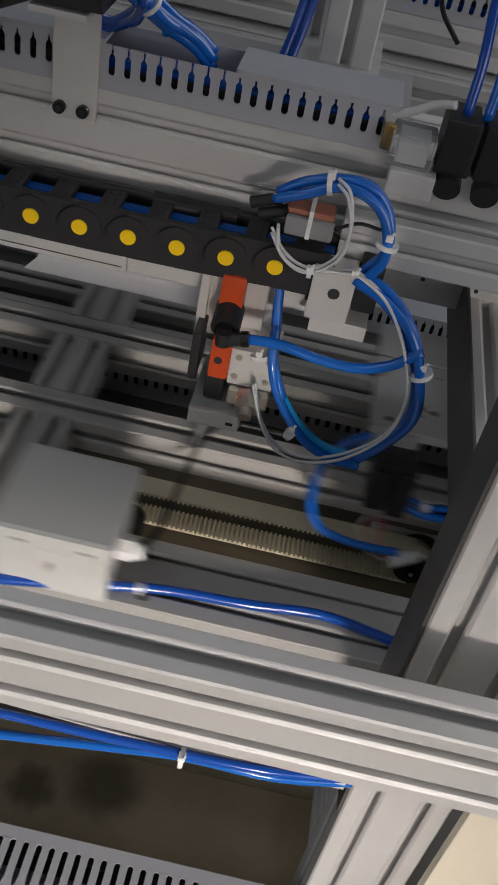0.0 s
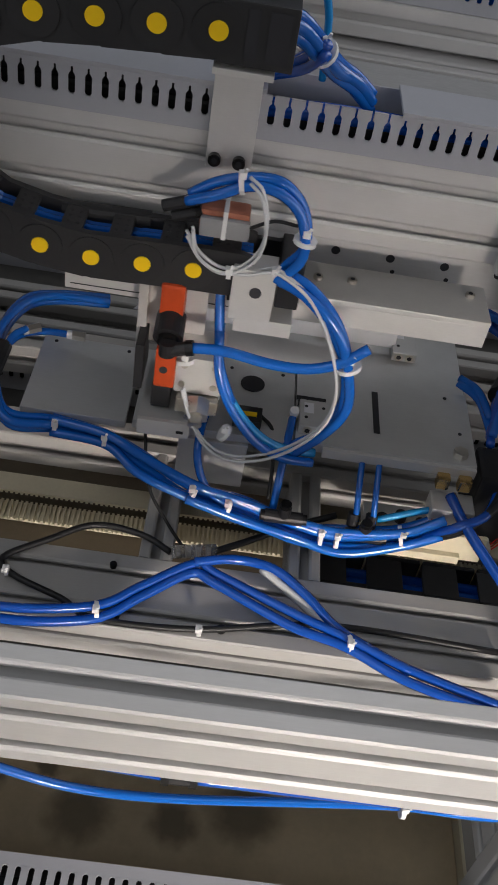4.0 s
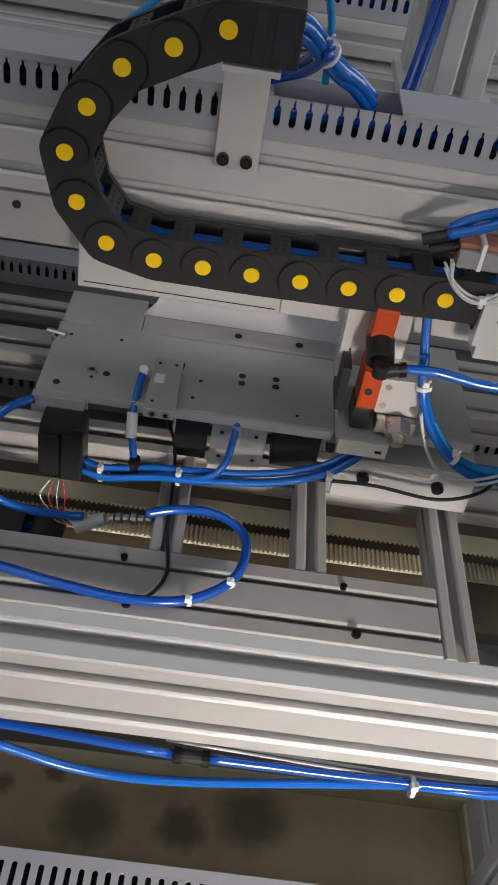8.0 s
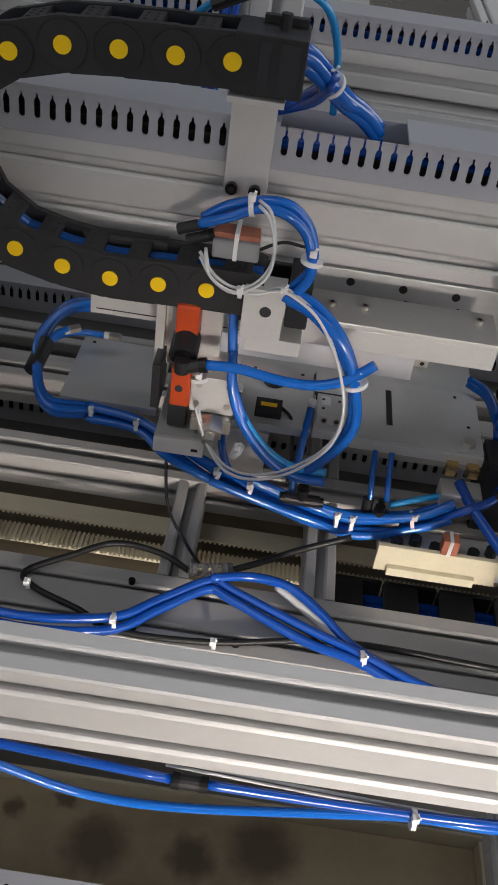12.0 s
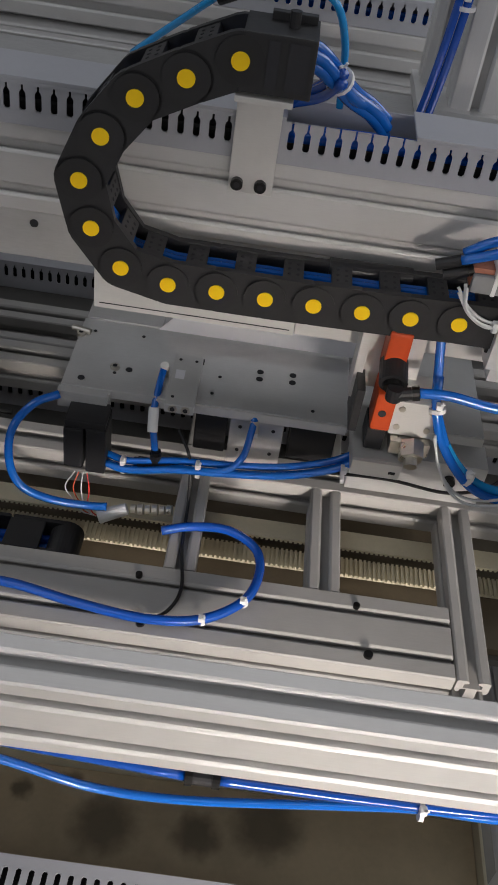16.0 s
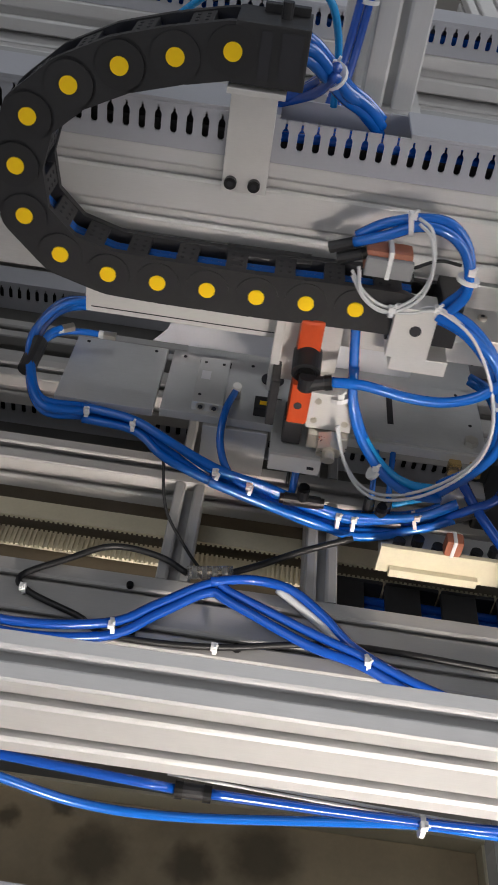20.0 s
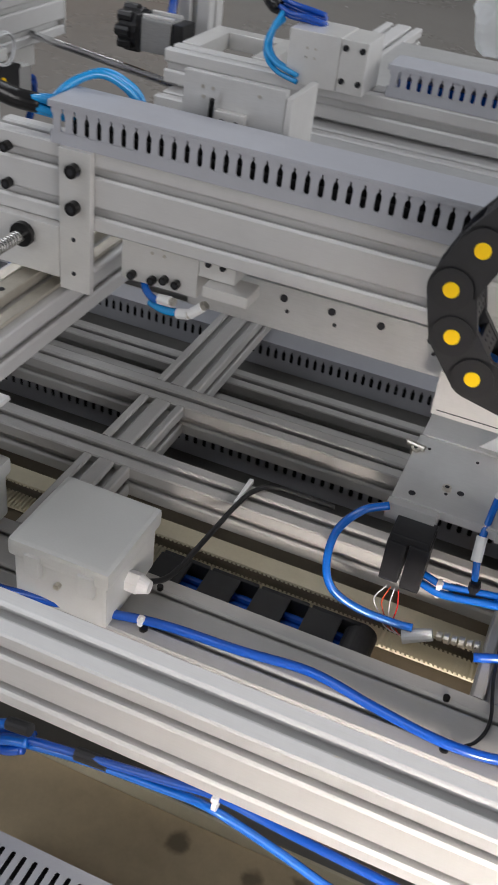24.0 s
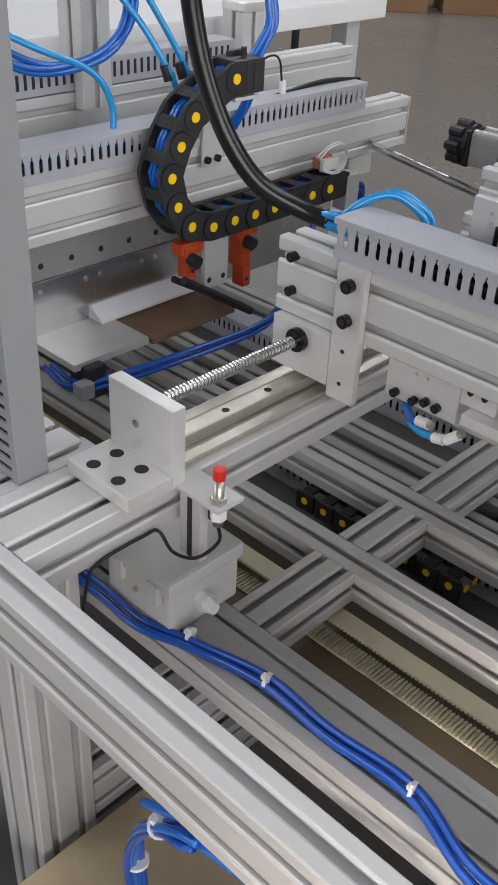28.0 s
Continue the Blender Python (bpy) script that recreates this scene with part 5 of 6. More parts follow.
# front clamp head under the beam
ch = thing("pneumatic_clamp", "aluminium clamp head with black screws and air fittings", "clamp")
part("body", box((0.056, 0.012, -0.136), (0.138, 0.05, -0.0915), 0.001), PLATE_L, ch)
part("slide", box((0.1385, 0.013, -0.112), (0.176, 0.05, -0.0915), 0.001), PLATE_L, ch)
part("tongue", box((0.150, -0.002, -0.124), (0.196, 0.03, -0.1125), 0.001), PLATE_L, ch)
for x, z in ((0.069, -0.129), (0.091, -0.129), (0.104, -0.125), (0.117, -0.126)):
    cap_screw(ch, (x, 0.012, z), (0, -1, 0), 0.0044, 0.006)
for x in (0.148, 0.163):
    cap_screw(ch, (x, 0.013, -0.097), (0, -1, 0), 0.003, 0.002)
for x, z in ((0.088, -0.094), (0.101, -0.0945), (0.089, -0.1015), (0.102, -0.1015)):
    part("tapped_hole", rod((x, 0.0115, z), (x, 0.016, z), 0.0018, seg=8), NICKEL, ch)
hose_part(ch, [(0.074, 0.028, -0.134), (0.082, 0.014, -0.142), (0.096, 0.006, -0.146), (0.108, 0.004, -0.143)], 0.0040, BLUE)
hose_part(ch, [(0.090, 0.010, -0.153), (0.108, 0.004, -0.154), (0.126, 0.002, -0.151)], 0.0042, CYAN)
for a, b in (((0.102, 0.005, -0.144), (0.116, 0.003, -0.142)), ((0.124, 0.002, -0.152), (0.136, 0.001, -0.149)), ((0.138, 0.001, -0.148), (0.150, 0.002, -0.137))):
    f = part("white_fitting", rod(a, b, 0.0052, seg=12), WHITE, ch)
    part("metal_ring", rod(b, Vector(b) + (Vector(b) - Vector(a)) * 0.3, 0.0045, seg=6), NICKEL, f)

# hoses that leave the chain
ho = thing("hose_bundle", "thick bundle of blue hoses leaving the chain into the duct", "hose")
for k, q in enumerate(bundle([(0.535, -0.044, 0.090), (0.550, -0.036, 0.083), (0.564, -0.022, 0.068), (0.580, -0.004, 0.050), (0.597, 0.012, 0.036), (0.612, 0.020, 0.020)], 0.004, 7, 0.0062, 31)):
    hose_part(ho, q, 0.0043)
for k, q in enumerate(bundle([(0.566, -0.03, 0.072), (0.555, -0.006, 0.052), (0.538, 0.012, 0.036), (0.525, 0.02, 0.029)], 0.004, 4, 0.006, 32)):
    hose_part(ho, q, 0.0041, BLUE_D)
cable_tie(ho, (0.566, -0.020, 0.066), (0.62, 0.7, -0.72), 0.0118)
cy = thing("hose_arc", "sky blue hose arching over the chain with black joint", "hose")
hose_part(cy, [(0.40, 0.06, 0.035), (0.44, 0.03, 0.075), (0.48, 0.0, 0.112), (0.52, -0.005, 0.125), (0.552, 0.0, 0.115), (0.566, 0.01, 0.085), (0.57, 0.02, 0.05), (0.572, 0.024, 0.03)], 0.003, CYAN)
part("joint", rod((0.470, 0.005, 0.103), (0.500, -0.003, 0.119), 0.0055, seg=12), BLACK, cy)
ct = thing("hanging_hose", "pair of dark blue hoses tied to the rear post", "hose")
for dx in (0.0, 0.008):
    hose_part(ct, [(0.677 + dx, 0.19, 0.40), (0.674 + dx, 0.185, 0.16), (0.669 + dx, 0.18, 0.08), (0.662 + dx, 0.17, 0.02), (0.652 + dx, 0.15, -0.026)], 0.004, BLUE_D)
cable_tie(ct, (0.676, 0.183, 0.075), (0, 0, 1), 0.010)
on_carriage.append(ct)

# solenoid cluster at the beam's far end
sc = thing("solenoid_valve", "black solenoid valves on clear regulator block on the beam", "valve")
part("base_block", box((0.765, -0.012, -0.045), (0.86, 0.03, -0.012), 0.001), PLATE_L, sc)
part("clear_body", box((0.760, -0.024, -0.012), (0.7945, 0.01, 0.012), 0.002), CLEAR, sc)
# white block added inside so that the clear body looks brighter
part("pale_core", box((0.766, -0.016, -0.011), (0.790, 0.006, 0.006), 0.002), WHITE, sc)
part("valve_foot", box((0.764, -0.030, -0.032), (0.80, -0.0125, -0.0125), 0.0015), PLATE_L, sc)
for k in range(3):
    x = 0.797 + 0.030 * k
    part("coil", box((x, -0.02, -0.012), (x + 0.027, 0.025, 0.030), 0.003), BLACK, sc)
    part("coil_cap", rod((x + 0.0135, -0.022, -0.022), (x + 0.0135, 0.0, -0.014), 0.011, seg=16), BLACK, sc)
part("brass_fitting", rod((0.757, -0.01, -0.005), (0.757, -0.01, 0.014), 0.005, seg=6), BRASS, sc)
for k in range(4):
    hose_part(sc, [(0.811 + 0.016 * k, 0.0, 0.028), (0.812 + 0.016 * k, 0.01, 0.065), (0.81 + 0.012 * k, 0.03, 0.11), (0.815 + 0.014 * k, 0.05, 0.17), (0.83 + 0.01 * k, 0.07, 0.26)], 0.0042, BLUE if k % 2 else BLUE_D)
hose_part(sc, [(0.74, 0.01, 0.012), (0.765, -0.004, 0.022), (0.785, -0.01, 0.035), (0.80, -0.015, 0.04)], 0.0032, CABLE_G, "pale wire into the duct", name="wire")
hose_part(sc, [(0.795, 0.06, 0.06), (0.775, 0.06, 0.085), (0.772, 0.055, 0.12), (0.79, 0.05, 0.15)], 0.002, CABLE_B, name="cable")
tagged(part("upper_rail", extrude(slotted(0.04, 0.04), "x", 0.74, 1.25, -0.022, -0.07), ANOD_X), "bright slotted aluminium rail beside the gantry beam", "beam")

# ---- under the front beam ----
lowd = cable_duct("cable_duct", "x", 0.06, 89, 0.0125, 0.0, 0.0, 0.06, -1, "wide grey slotted cable duct on the base board", 0.06)
lowd.matrix_basis = pose(0, -0.325, -0.6, 90, 0, 0)
stand = thing("duct_stand", "grey support board that carries the wide cable duct", "board")
part("board", box((0.06, -0.385, -0.72), (1.175, -0.313, -0.6605), 0.002), ANOD_D, stand)
ub = thing("union_hose", "blue air hose with black union under the front beam", "hose")
hose_part(ub, [(0.14, -0.340, -0.395), (0.1675, -0.338, -0.384), (0.226, -0.340, -0.368), (0.30, -0.345, -0.345), (0.341, -0.348, -0.332), (0.40, -0.347, -0.340), (0.528, -0.349, -0.349)], 0.0037, BLUE_D)
hose_part(ub, [(0.553, -0.349, -0.349), (0.605, -0.346, -0.354), (0.67, -0.345, -0.355), (0.77, -0.345, -0.350), (0.84, -0.33, -0.36)], 0.0038, BLUE_D)
hose_part(ub, [(0.14, -0.338, -0.400), (0.17, -0.338, -0.390), (0.226, -0.340, -0.374), (0.29, -0.345, -0.358), (0.335, -0.348, -0.350), (0.39, -0.343, -0.374), (0.455, -0.341, -0.400), (0.53, -0.34, -0.402), (0.65, -0.342, -0.374), (0.71, -0.345, -0.357), (0.78, -0.345, -0.356), (0.84, -0.33, -0.365)], 0.0038)
for dz in (0.0, -0.006):
    hose_part(ub, [(0.52, -0.332, -0.352 + dz), (0.62, -0.334, -0.356 + dz), (0.74, -0.338, -0.357 + dz), (0.835, -0.335, -0.360 + dz)], 0.0012, CABLE_G, "pale grey signal wire", name="wire")
un = part("union", rod((0.528, -0.349, -0.349), (0.552, -0.349, -0.349), 0.0056, seg=14), BLACK, ub, "black push-in union")
for x in (0.527, 0.548):
    part("union_collar", rod((x, -0.349, -0.349), (x + 0.006, -0.349, -0.349), 0.0068, seg=14), BOLT, un)
for x, z in ((0.71, -0.3555), (0.341, -0.338)):
    cable_tie(ub, (x, -0.347, z), (1, 0, 0), 0.0085)
for x0, x1, z in ((0.215, 0.245, -0.368), (0.150, 0.172, -0.368)):
    part("union", rod((x0, -0.339, z - 0.003), (x1, -0.340, z + 0.002), 0.0058, seg=14), BLACK, ub)
lp = thing("hose_cluster", "blue hoses bundled down behind the machine leg", "hose")
for k, q in enumerate(bundle([(0.07, -0.32, -0.75), (0.068, -0.325, -0.60), (0.071, -0.333, -0.512), (0.086, -0.335, -0.46), (0.122, -0.336, -0.414), (0.150, -0.338, -0.396), (0.1675, -0.338, -0.388)], 0.004, 4, 0.0075, 41)):
    hose_part(lp, q, 0.0045, BLUE if k % 2 else BLUE_D)
hose_part(lp, [(0.095, -0.338, -0.405), (0.115, -0.338, -0.394), (0.155, -0.338, -0.370)], 0.0045)
for p, ax in (((0.07, -0.328, -0.53), (0, 0, 1)), ((0.115, -0.336, -0.42), (1, 0, 0.9))):
    cable_tie(lp, p, ax, 0.0135)


def vertical_duct(x0, y0, z0, z1, label):
    """Upright duct: plain side on +x, slotted teeth on -y."""
    vd = thing("vertical_duct", label, "cable duct", "upright ducts")
    x1, y1 = x0 + 0.06, y0 + 0.032
    part("side", box((x1 - 0.002, y0 + 0.002, z0), (x1, y1, z1)), DUCT_D, vd)
    part("back", box((x0, y1 - 0.002, z0), (x1 - 0.002, y1, z1)), DUCT_D, vd)
    part("far_side", box((x0, y0 + 0.002, z0), (x0 + 0.002, y1 - 0.002, z1)), DUCT_D, vd)
    part("edge_strip", box((x1 - 0.008, y0, z0), (x1, y0 + 0.002, z1)), DUCT_D, vd)
    part("edge_strip", box((x0, y0, z0), (x0 + 0.008, y0 + 0.002, z1)), DUCT_D, vd)
    # dark sheet behind the teeth, painted as the shade inside the duct
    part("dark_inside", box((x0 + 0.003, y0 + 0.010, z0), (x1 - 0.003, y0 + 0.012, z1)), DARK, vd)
    bm = box((x0 + 0.008, y0, 0), (x1 - 0.008, y0 + 0.002, 0.0078))
    first = part("tooth", bm, DUCT_D, vd)
    for k in range(int((z1 - z0) / 0.0125)):
        ob = first if k == 0 else new("tooth", first.data)
        ob.parent = vd
        ob.matrix_basis = pose(0, 0, z0 + 0.0125 * k + 0.003)


vertical_duct(-0.15, -0.318, -0.168, 0.7, "tall grey slotted cable duct standing on the cross beam")
vertical_duct(-0.305, -0.33, FLOOR, -0.31, "grey slotted cable duct standing beside the machine leg")

# ---- second station across the rail ----
S2 = pose(-0.425, -0.2826, -0.0245, 0, 0, 90)
b2 = gantry_beam(0.972)
b2.matrix_basis = S2
part("far_end_plate", box((0.9725, -0.001, -0.0905), (0.9755, 0.041, -0.0115), 0.0006), PLATE_L, b2)
d2 = cable_duct("cable_duct", "x", 0.10, 60, 0.0125, 0.0, -0.003, 0.05, 1, "grey slotted cable duct on the second gantry beam")
d2.matrix_basis = S2
chain2, links2 = drag_chain()
chain2.matrix_basis = S2
for e, (px, pz, a) in zip(links2, chain_poses(0.666)):
    e.matrix_basis = pose(px, 0, pz, 0, 180 - math.degrees(a), 0)
copy_thing(br, S2)
lw = thing("guide_wall", "bare aluminium guide wall with bolt rows under the second beam", "plate")
lw.matrix_basis = S2
part("upper_plate", box((0.20, 0.052, -0.160), (0.86, 0.058, -0.0915), 0.001), ANOD_D, lw)
part("lower_plate", box((0.20, 0.049, -0.252), (0.80, 0.0555, -0.1605), 0.001), SCREW, lw, "polished lower plate")
for k in range(12):
    x = 0.212 + 0.0495 * k
    part("bolt_hole", rod((x, 0.0515, -0.1405), (x, 0.054, -0.1405), 0.0042, seg=14), DARK, lw)
    part("pin", rod((x + 0.006, 0.0512, -0.1545), (x + 0.006, 0.054, -0.1545), 0.0026, seg=10), NICKEL, lw)
for k in range(6):
    for dx in (0.0, 0.026):
        part("bolt", rod((0.23 + 0.1 * k + dx, 0.0475, -0.1755), (0.23 + 0.1 * k + dx, 0.050, -0.1755), 0.0036, seg=12), NICKEL, lw)
g2 = thing("clamp_unit", "orange clamps on a black rail under the second beam", "gripper")
g2.matrix_basis = S2
for x0, low in ((0.412, -0.165), (0.518, -0.205)):
    l = part("clamp_lever", box((x0, -0.062, low + 0.03), (x0 + 0.022, -0.038, -0.118), 0.004), ORANGE, g2, "orange plastic clamp lever")
    part("lever_arm", box((x0 - 0.006, -0.060, -0.132), (x0 + 0.036, -0.04, -0.114), 0.005), ORANGE, l)
    part("lever_tip", box((x0 + 0.004, -0.064, low), (x0 + 0.020, -0.042, low + 0.03), 0.003), ORANGE, l)
    part("lever_hole", rod((x0 + 0.012, -0.0645, low + 0.012), (x0 + 0.012, -0.06, low + 0.012), 0.003, seg=10), DARK, l)
    part("knob", rod((x0 + 0.012, -0.074, -0.139), (x0 + 0.012, -0.060, -0.137), 0.0095, seg=18), BLACK, l)
pl2 = part("mount_plate", box((0.458, -0.052, -0.195), (0.503, -0.044, -0.105), 0.001), PLATE_L, g2)
for x in (0.467, 0.494):
    part("hole", rod((x, -0.0525, -0.182), (x, -0.05, -0.182), 0.004, seg=12), DARK, pl2)
part("black_rail", tube([(0.412, -0.06, -0.165), (0.53, -0.075, -0.240)], 0.006, raw=True), BLACK, g2)
part("black_rail", tube([(0.42, -0.03, -0.175), (0.55, -0.04, -0.250)], 0.005, raw=True), BLACK, g2)
part("sensor", box((0.69, -0.050, -0.07), (0.722, -0.036, -0.052), 0.004), FADED, g2)
part("sensor_case", box((0.690, -0.058, -0.072), (0.726, -0.0505, -0.054), 0.003), GREYBOX, g2)
part("mount_block", box((0.742, -0.066, -0.14), (0.772, -0.04, -0.085), 0.002), PLATE, g2)
for n_, q in enumerate(bundle([(0.68, -0.055, -0.05), (0.70, -0.06, -0.035), (0.725, -0.062, -0.034), (0.742, -0.06, -0.055), (0.72, -0.062, -0.075), (0.69, -0.06, -0.068)], 0.001, 2, 0.002, 51)):
    hose_part(g2, q, 0.0014, CABLE_G, name="wire")
for n_, q in enumerate(bundle([(0.772, -0.05, -0.11), (0.79, -0.055, -0.115), (0.80, -0.05, -0.145), (0.79, -0.045, -0.18)], 0.001, 3, 0.004, 52)):
    hose_part(g2, q, 0.004, BLUE_D)
hose_part(g2, [(0.60, -0.075, -0.165), (0.63, -0.08, -0.16), (0.66, -0.07, -0.15), (0.68, -0.06, -0.13)], 0.0045, BLUE_D)
st2 = thing("slide_plate", "grey slide plate with white strip under the second beam", "slide plate", "slide plates")
on_table.append((st2, 1))
part("plate", box((-0.50, -0.05, PZ - 0.010), (-0.375, 0.075, PZ), 0.001), PLATE, st2)
part("brown_board", box((-0.49, 0.077, PZ - 0.010), (-0.37, 0.235, PZ - 0.002), 0.001), BOARD, st2, "brown fibreboard sheet")
part("valve_body", box((-0.40, -0.04, -0.31), (-0.36, -0.01, -0.265), 0.003), BLACK, st2)
part("fitting_block", box((-0.368, -0.060, -0.30), (-0.350, -0.038, -0.278), 0.002), DUCT_D, st2)
for k, q in enumerate(bundle([(-0.42, -0.06, -0.275), (-0.38, -0.05, -0.29), (-0.35, 0.0, -0.285), (-0.32, 0.10, -0.27), (-0.31, 0.22, -0.265), (-0.33, 0.30, -0.26)], 0.004, 3, 0.006, 61)):
    hose_part(st2, q, 0.0037, BLUE_D)
hose_part(st2, [(-0.40, -0.10, -0.33), (-0.34, -0.09, -0.345), (-0.29, -0.06, -0.34), (-0.28, -0.02, -0.31), (-0.30, 0.01, -0.28)], 0.003, CABLE_B, name="cable")
ps2 = thing("paper_strip", "folded white paper strip on the second plate", "paper")
bm = bmesh.new()
ends = [[bm.verts.new(p) for p in ((-0.476 - dx, y, -0.2595), (-0.446 - dx, y, -0.2595), (-0.446 - dx, y, -0.2555), (-0.470 - dx, y, -0.2400), (-0.4735 - dx, y, -0.2400))] for y, dx in ((0.050, 0.0), (0.232, 0.0))]
for k in range(5):
    bm.faces.new((ends[0][k], ends[0][(k + 1) % 5], ends[1][(k + 1) % 5], ends[1][k]))
bm.faces.new(ends[0][::-1]), bm.faces.new(ends[1])
part("sheet", bm, PAPER, ps2)

bp = thing("black_pole", "thin black pole standing behind the beams", "pole")
part("tube", rod((-1.367, 1.467, FLOOR), (-1.367, 1.467, 1.2), 0.011, seg=14), CABLE_B, bp)
part("foot", rod((-1.367, 1.467, FLOOR), (-1.367, 1.467, FLOOR + 0.02), 0.06, seg=20), BOLT, bp)
# hoses and parts beyond the second beam
fb = thing("far_beam", "third gantry beam with cable duct behind the second", "beam", "gantry beams")
profile("extrusion", "y", -0.4, 0.75, -0.62, -0.03, 0.04, 0.08, parent=fb, mat=ANOD_Y)
part("duct_body", box((-0.645, -0.3, 0.012), (-0.60, 0.45, 0.05), 0.001), DUCT, fb)
for k in range(58):
    part("duct_slot", box((-0.6, -0.28 + 0.0125 * k, 0.022), (-0.5994, -0.2755 + 0.0125 * k, 0.042)), DARK, fb)
for y, x, top in ((0.16, -0.60, 0.16), (0.526, -0.657, 0.078)):
    cyl = thing("air_cylinder", "upright slotted aluminium air cylinder", "cylinder", "upright cylinders")
    profile("barrel", "z", -0.01, top, x, y, 0.05, 0.05, parent=cyl, mat=ANOD_Z, pitch=0.05)
    part("head", box((x - 0.026, y - 0.026, top), (x + 0.026, y + 0.026, top + 0.015), 0.003), PLATE_L, cyl)
cyh = thing("hose_arc", "sky blue hoses rising from fittings on the second beam", "hose")
for k, (y0, y1) in enumerate(((0.08, 0.0), (0.19, 0.15), (0.215, 0.165))):
    hose_part(cyh, [(-0.445, y0, -0.012), (-0.45, y0 + 0.004, 0.03), (-0.46, y0 - 0.006 * (3 - k), 0.07), (-0.49, y1, 0.10 + 0.03 * k), (-0.54, y1 - 0.05, 0.13 + 0.07 * k)], 0.0042, CYAN)
    push_fitting(cyh, (-0.445, y0, -0.022), (0, 0, 1))
    if k:
        part("joint", rod((-0.456, y0 - 0.006, 0.045), (-0.46, y0 - 0.010, 0.065), 0.0062, seg=12), BLACK, cyh)
hose_part(cyh, [(-0.44, -0.10, -0.02), (-0.44, 0.0, -0.018), (-0.44, 0.1, -0.016), (-0.44, 0.22, -0.014)], 0.0045, BLUE_D)
for y in (0.0, 0.10, 0.17):
    part("white_joint", rod((-0.44, y, -0.017), (-0.44, y + 0.03, -0.017), 0.0065, seg=12), WHITE, cyh)
for k, q in enumerate(bundle([(-0.52, -0.05, 0.10), (-0.51, 0.03, 0.07), (-0.505, 0.12, 0.08), (-0.515, 0.17, 0.12), (-0.53, 0.18, 0.20), (-0.54, 0.17, 0.32)], 0.004, 3, 0.007, 71)):
    hose_part(cyh, q, 0.0045)
c2 = thing("chain_hose", "blue hoses between cylinder and chain end", "hose")
for k, q in enumerate(bundle([(-0.385, 0.262, 0.065), (-0.385, 0.280, 0.090), (-0.388, 0.30, 0.115), (-0.396, 0.30, 0.16), (-0.408, 0.29, 0.24), (-0.41, 0.28, 0.34)], 0.004, 3, 0.007, 72)):
    hose_part(c2, q, 0.005)
for k, q in enumerate(bundle([(-0.385, 0.262, 0.06), (-0.40, 0.275, 0.02), (-0.42, 0.27, -0.015), (-0.435, 0.25, -0.03)], 0.004, 3, 0.006, 73)):
    hose_part(c2, q, 0.0045)
hose_part(c2, [(-0.45, 0.32, 0.03), (-0.45, 0.36, 0.055), (-0.45, 0.39, 0.05), (-0.45, 0.40, 0.0)], 0.0016, CABLE_B, name="cable")
part("sensor", rod((-0.45, 0.40, -0.02), (-0.45, 0.40, 0.02), 0.005, seg=12), WHITE, c2)
hose_part(c2, [(-0.45, 0.30, -0.008), (-0.452, 0.40, 0.0), (-0.455, 0.50, 0.006), (-0.45, 0.58, 0.0)], 0.004, CABLE_B, name="cable")

# black corrugated cable hanging to the duct
bc = thing("hanging_cable", "thick black sleeved cable hanging down into the duct", "cable")
part("sleeve", tube([(-0.16, -0.06, 0.62), (-0.158, -0.065, 0.34), (-0.150, -0.062, 0.20), (-0.128, -0.05, 0.108), (-0.095, -0.03, 0.048), (-0.06, 0.0, 0.021), (-0.035, 0.014, 0.014)], 0.0094, seg=14, steps=10), SLEEVE, bc, "", True)
for q in bundle([(-0.04, 0.010, 0.015), (-0.025, 0.016, 0.014), (0.0, 0.02, 0.010)], 0.004, 6, 0.0055, 81):
    hose_part(bc, q, 0.004, CYAN, "sky blue hose end", name="hose_end")
cyl2 = thing("hose_arc", "sky blue hose pair arching over the duct's end", "hose")
for k in range(2):
    hose_part(cyl2, [(-0.03, 0.018 + 0.009 * k, 0.012), (-0.018, 0.040 + 0.009 * k, 0.030), (0.0, 0.060 + 0.009 * k, 0.038), (0.018, 0.072 + 0.009 * k, 0.030), (0.032, 0.080 + 0.009 * k, 0.012), (0.04, 0.084, -0.03)], 0.0042, CYAN)
# rear drive
rd = thing("drive_screw", "long steel drive screw with motor behind the beams", "drive screw")
part("screw", rod((-0.43, 0.60, -0.10), (-0.06, 0.44, -0.08), 0.006, seg=14), STEEL, rd)
part("bearing_plate", box((-0.455, 0.57, -0.155), (-0.445, 0.63, -0.06), 0.001), PLATE_L, rd)
mo = thing("servo_motor", "silver square motor with black ribbed coupling", "motor")
part("body", box((-0.197, 0.522, -0.066), (-0.150, 0.567, -0.020), 0.003), ANOD_D, mo)
for y in (0.5265, 0.5555):
    part("ridge", box((-0.197, y, -0.0205), (-0.150, y + 0.007, -0.0165), 0.001), PLATE_L, mo)
part("end_cap", box((-0.1495, 0.524, -0.064), (-0.132, 0.565, -0.022), 0.003), BLACK, mo, "black plastic end cap")
part("coupling", rod((-0.232, 0.545, -0.042), (-0.203, 0.545, -0.042), 0.028, seg=20), BLACK, mo)
for k in range(8):
    a = k * math.pi / 4
    part("lobe", rod((-0.233, 0.545 + 0.027 * math.cos(a), -0.042 + 0.025 * math.sin(a)), (-0.212, 0.545 + 0.027 * math.cos(a), -0.042 + 0.025 * math.sin(a)), 0.008, seg=10), BLACK, mo)
part("flange", box((-0.204, 0.520, -0.068), (-0.1975, 0.570, -0.018), 0.001), BLACK, mo)
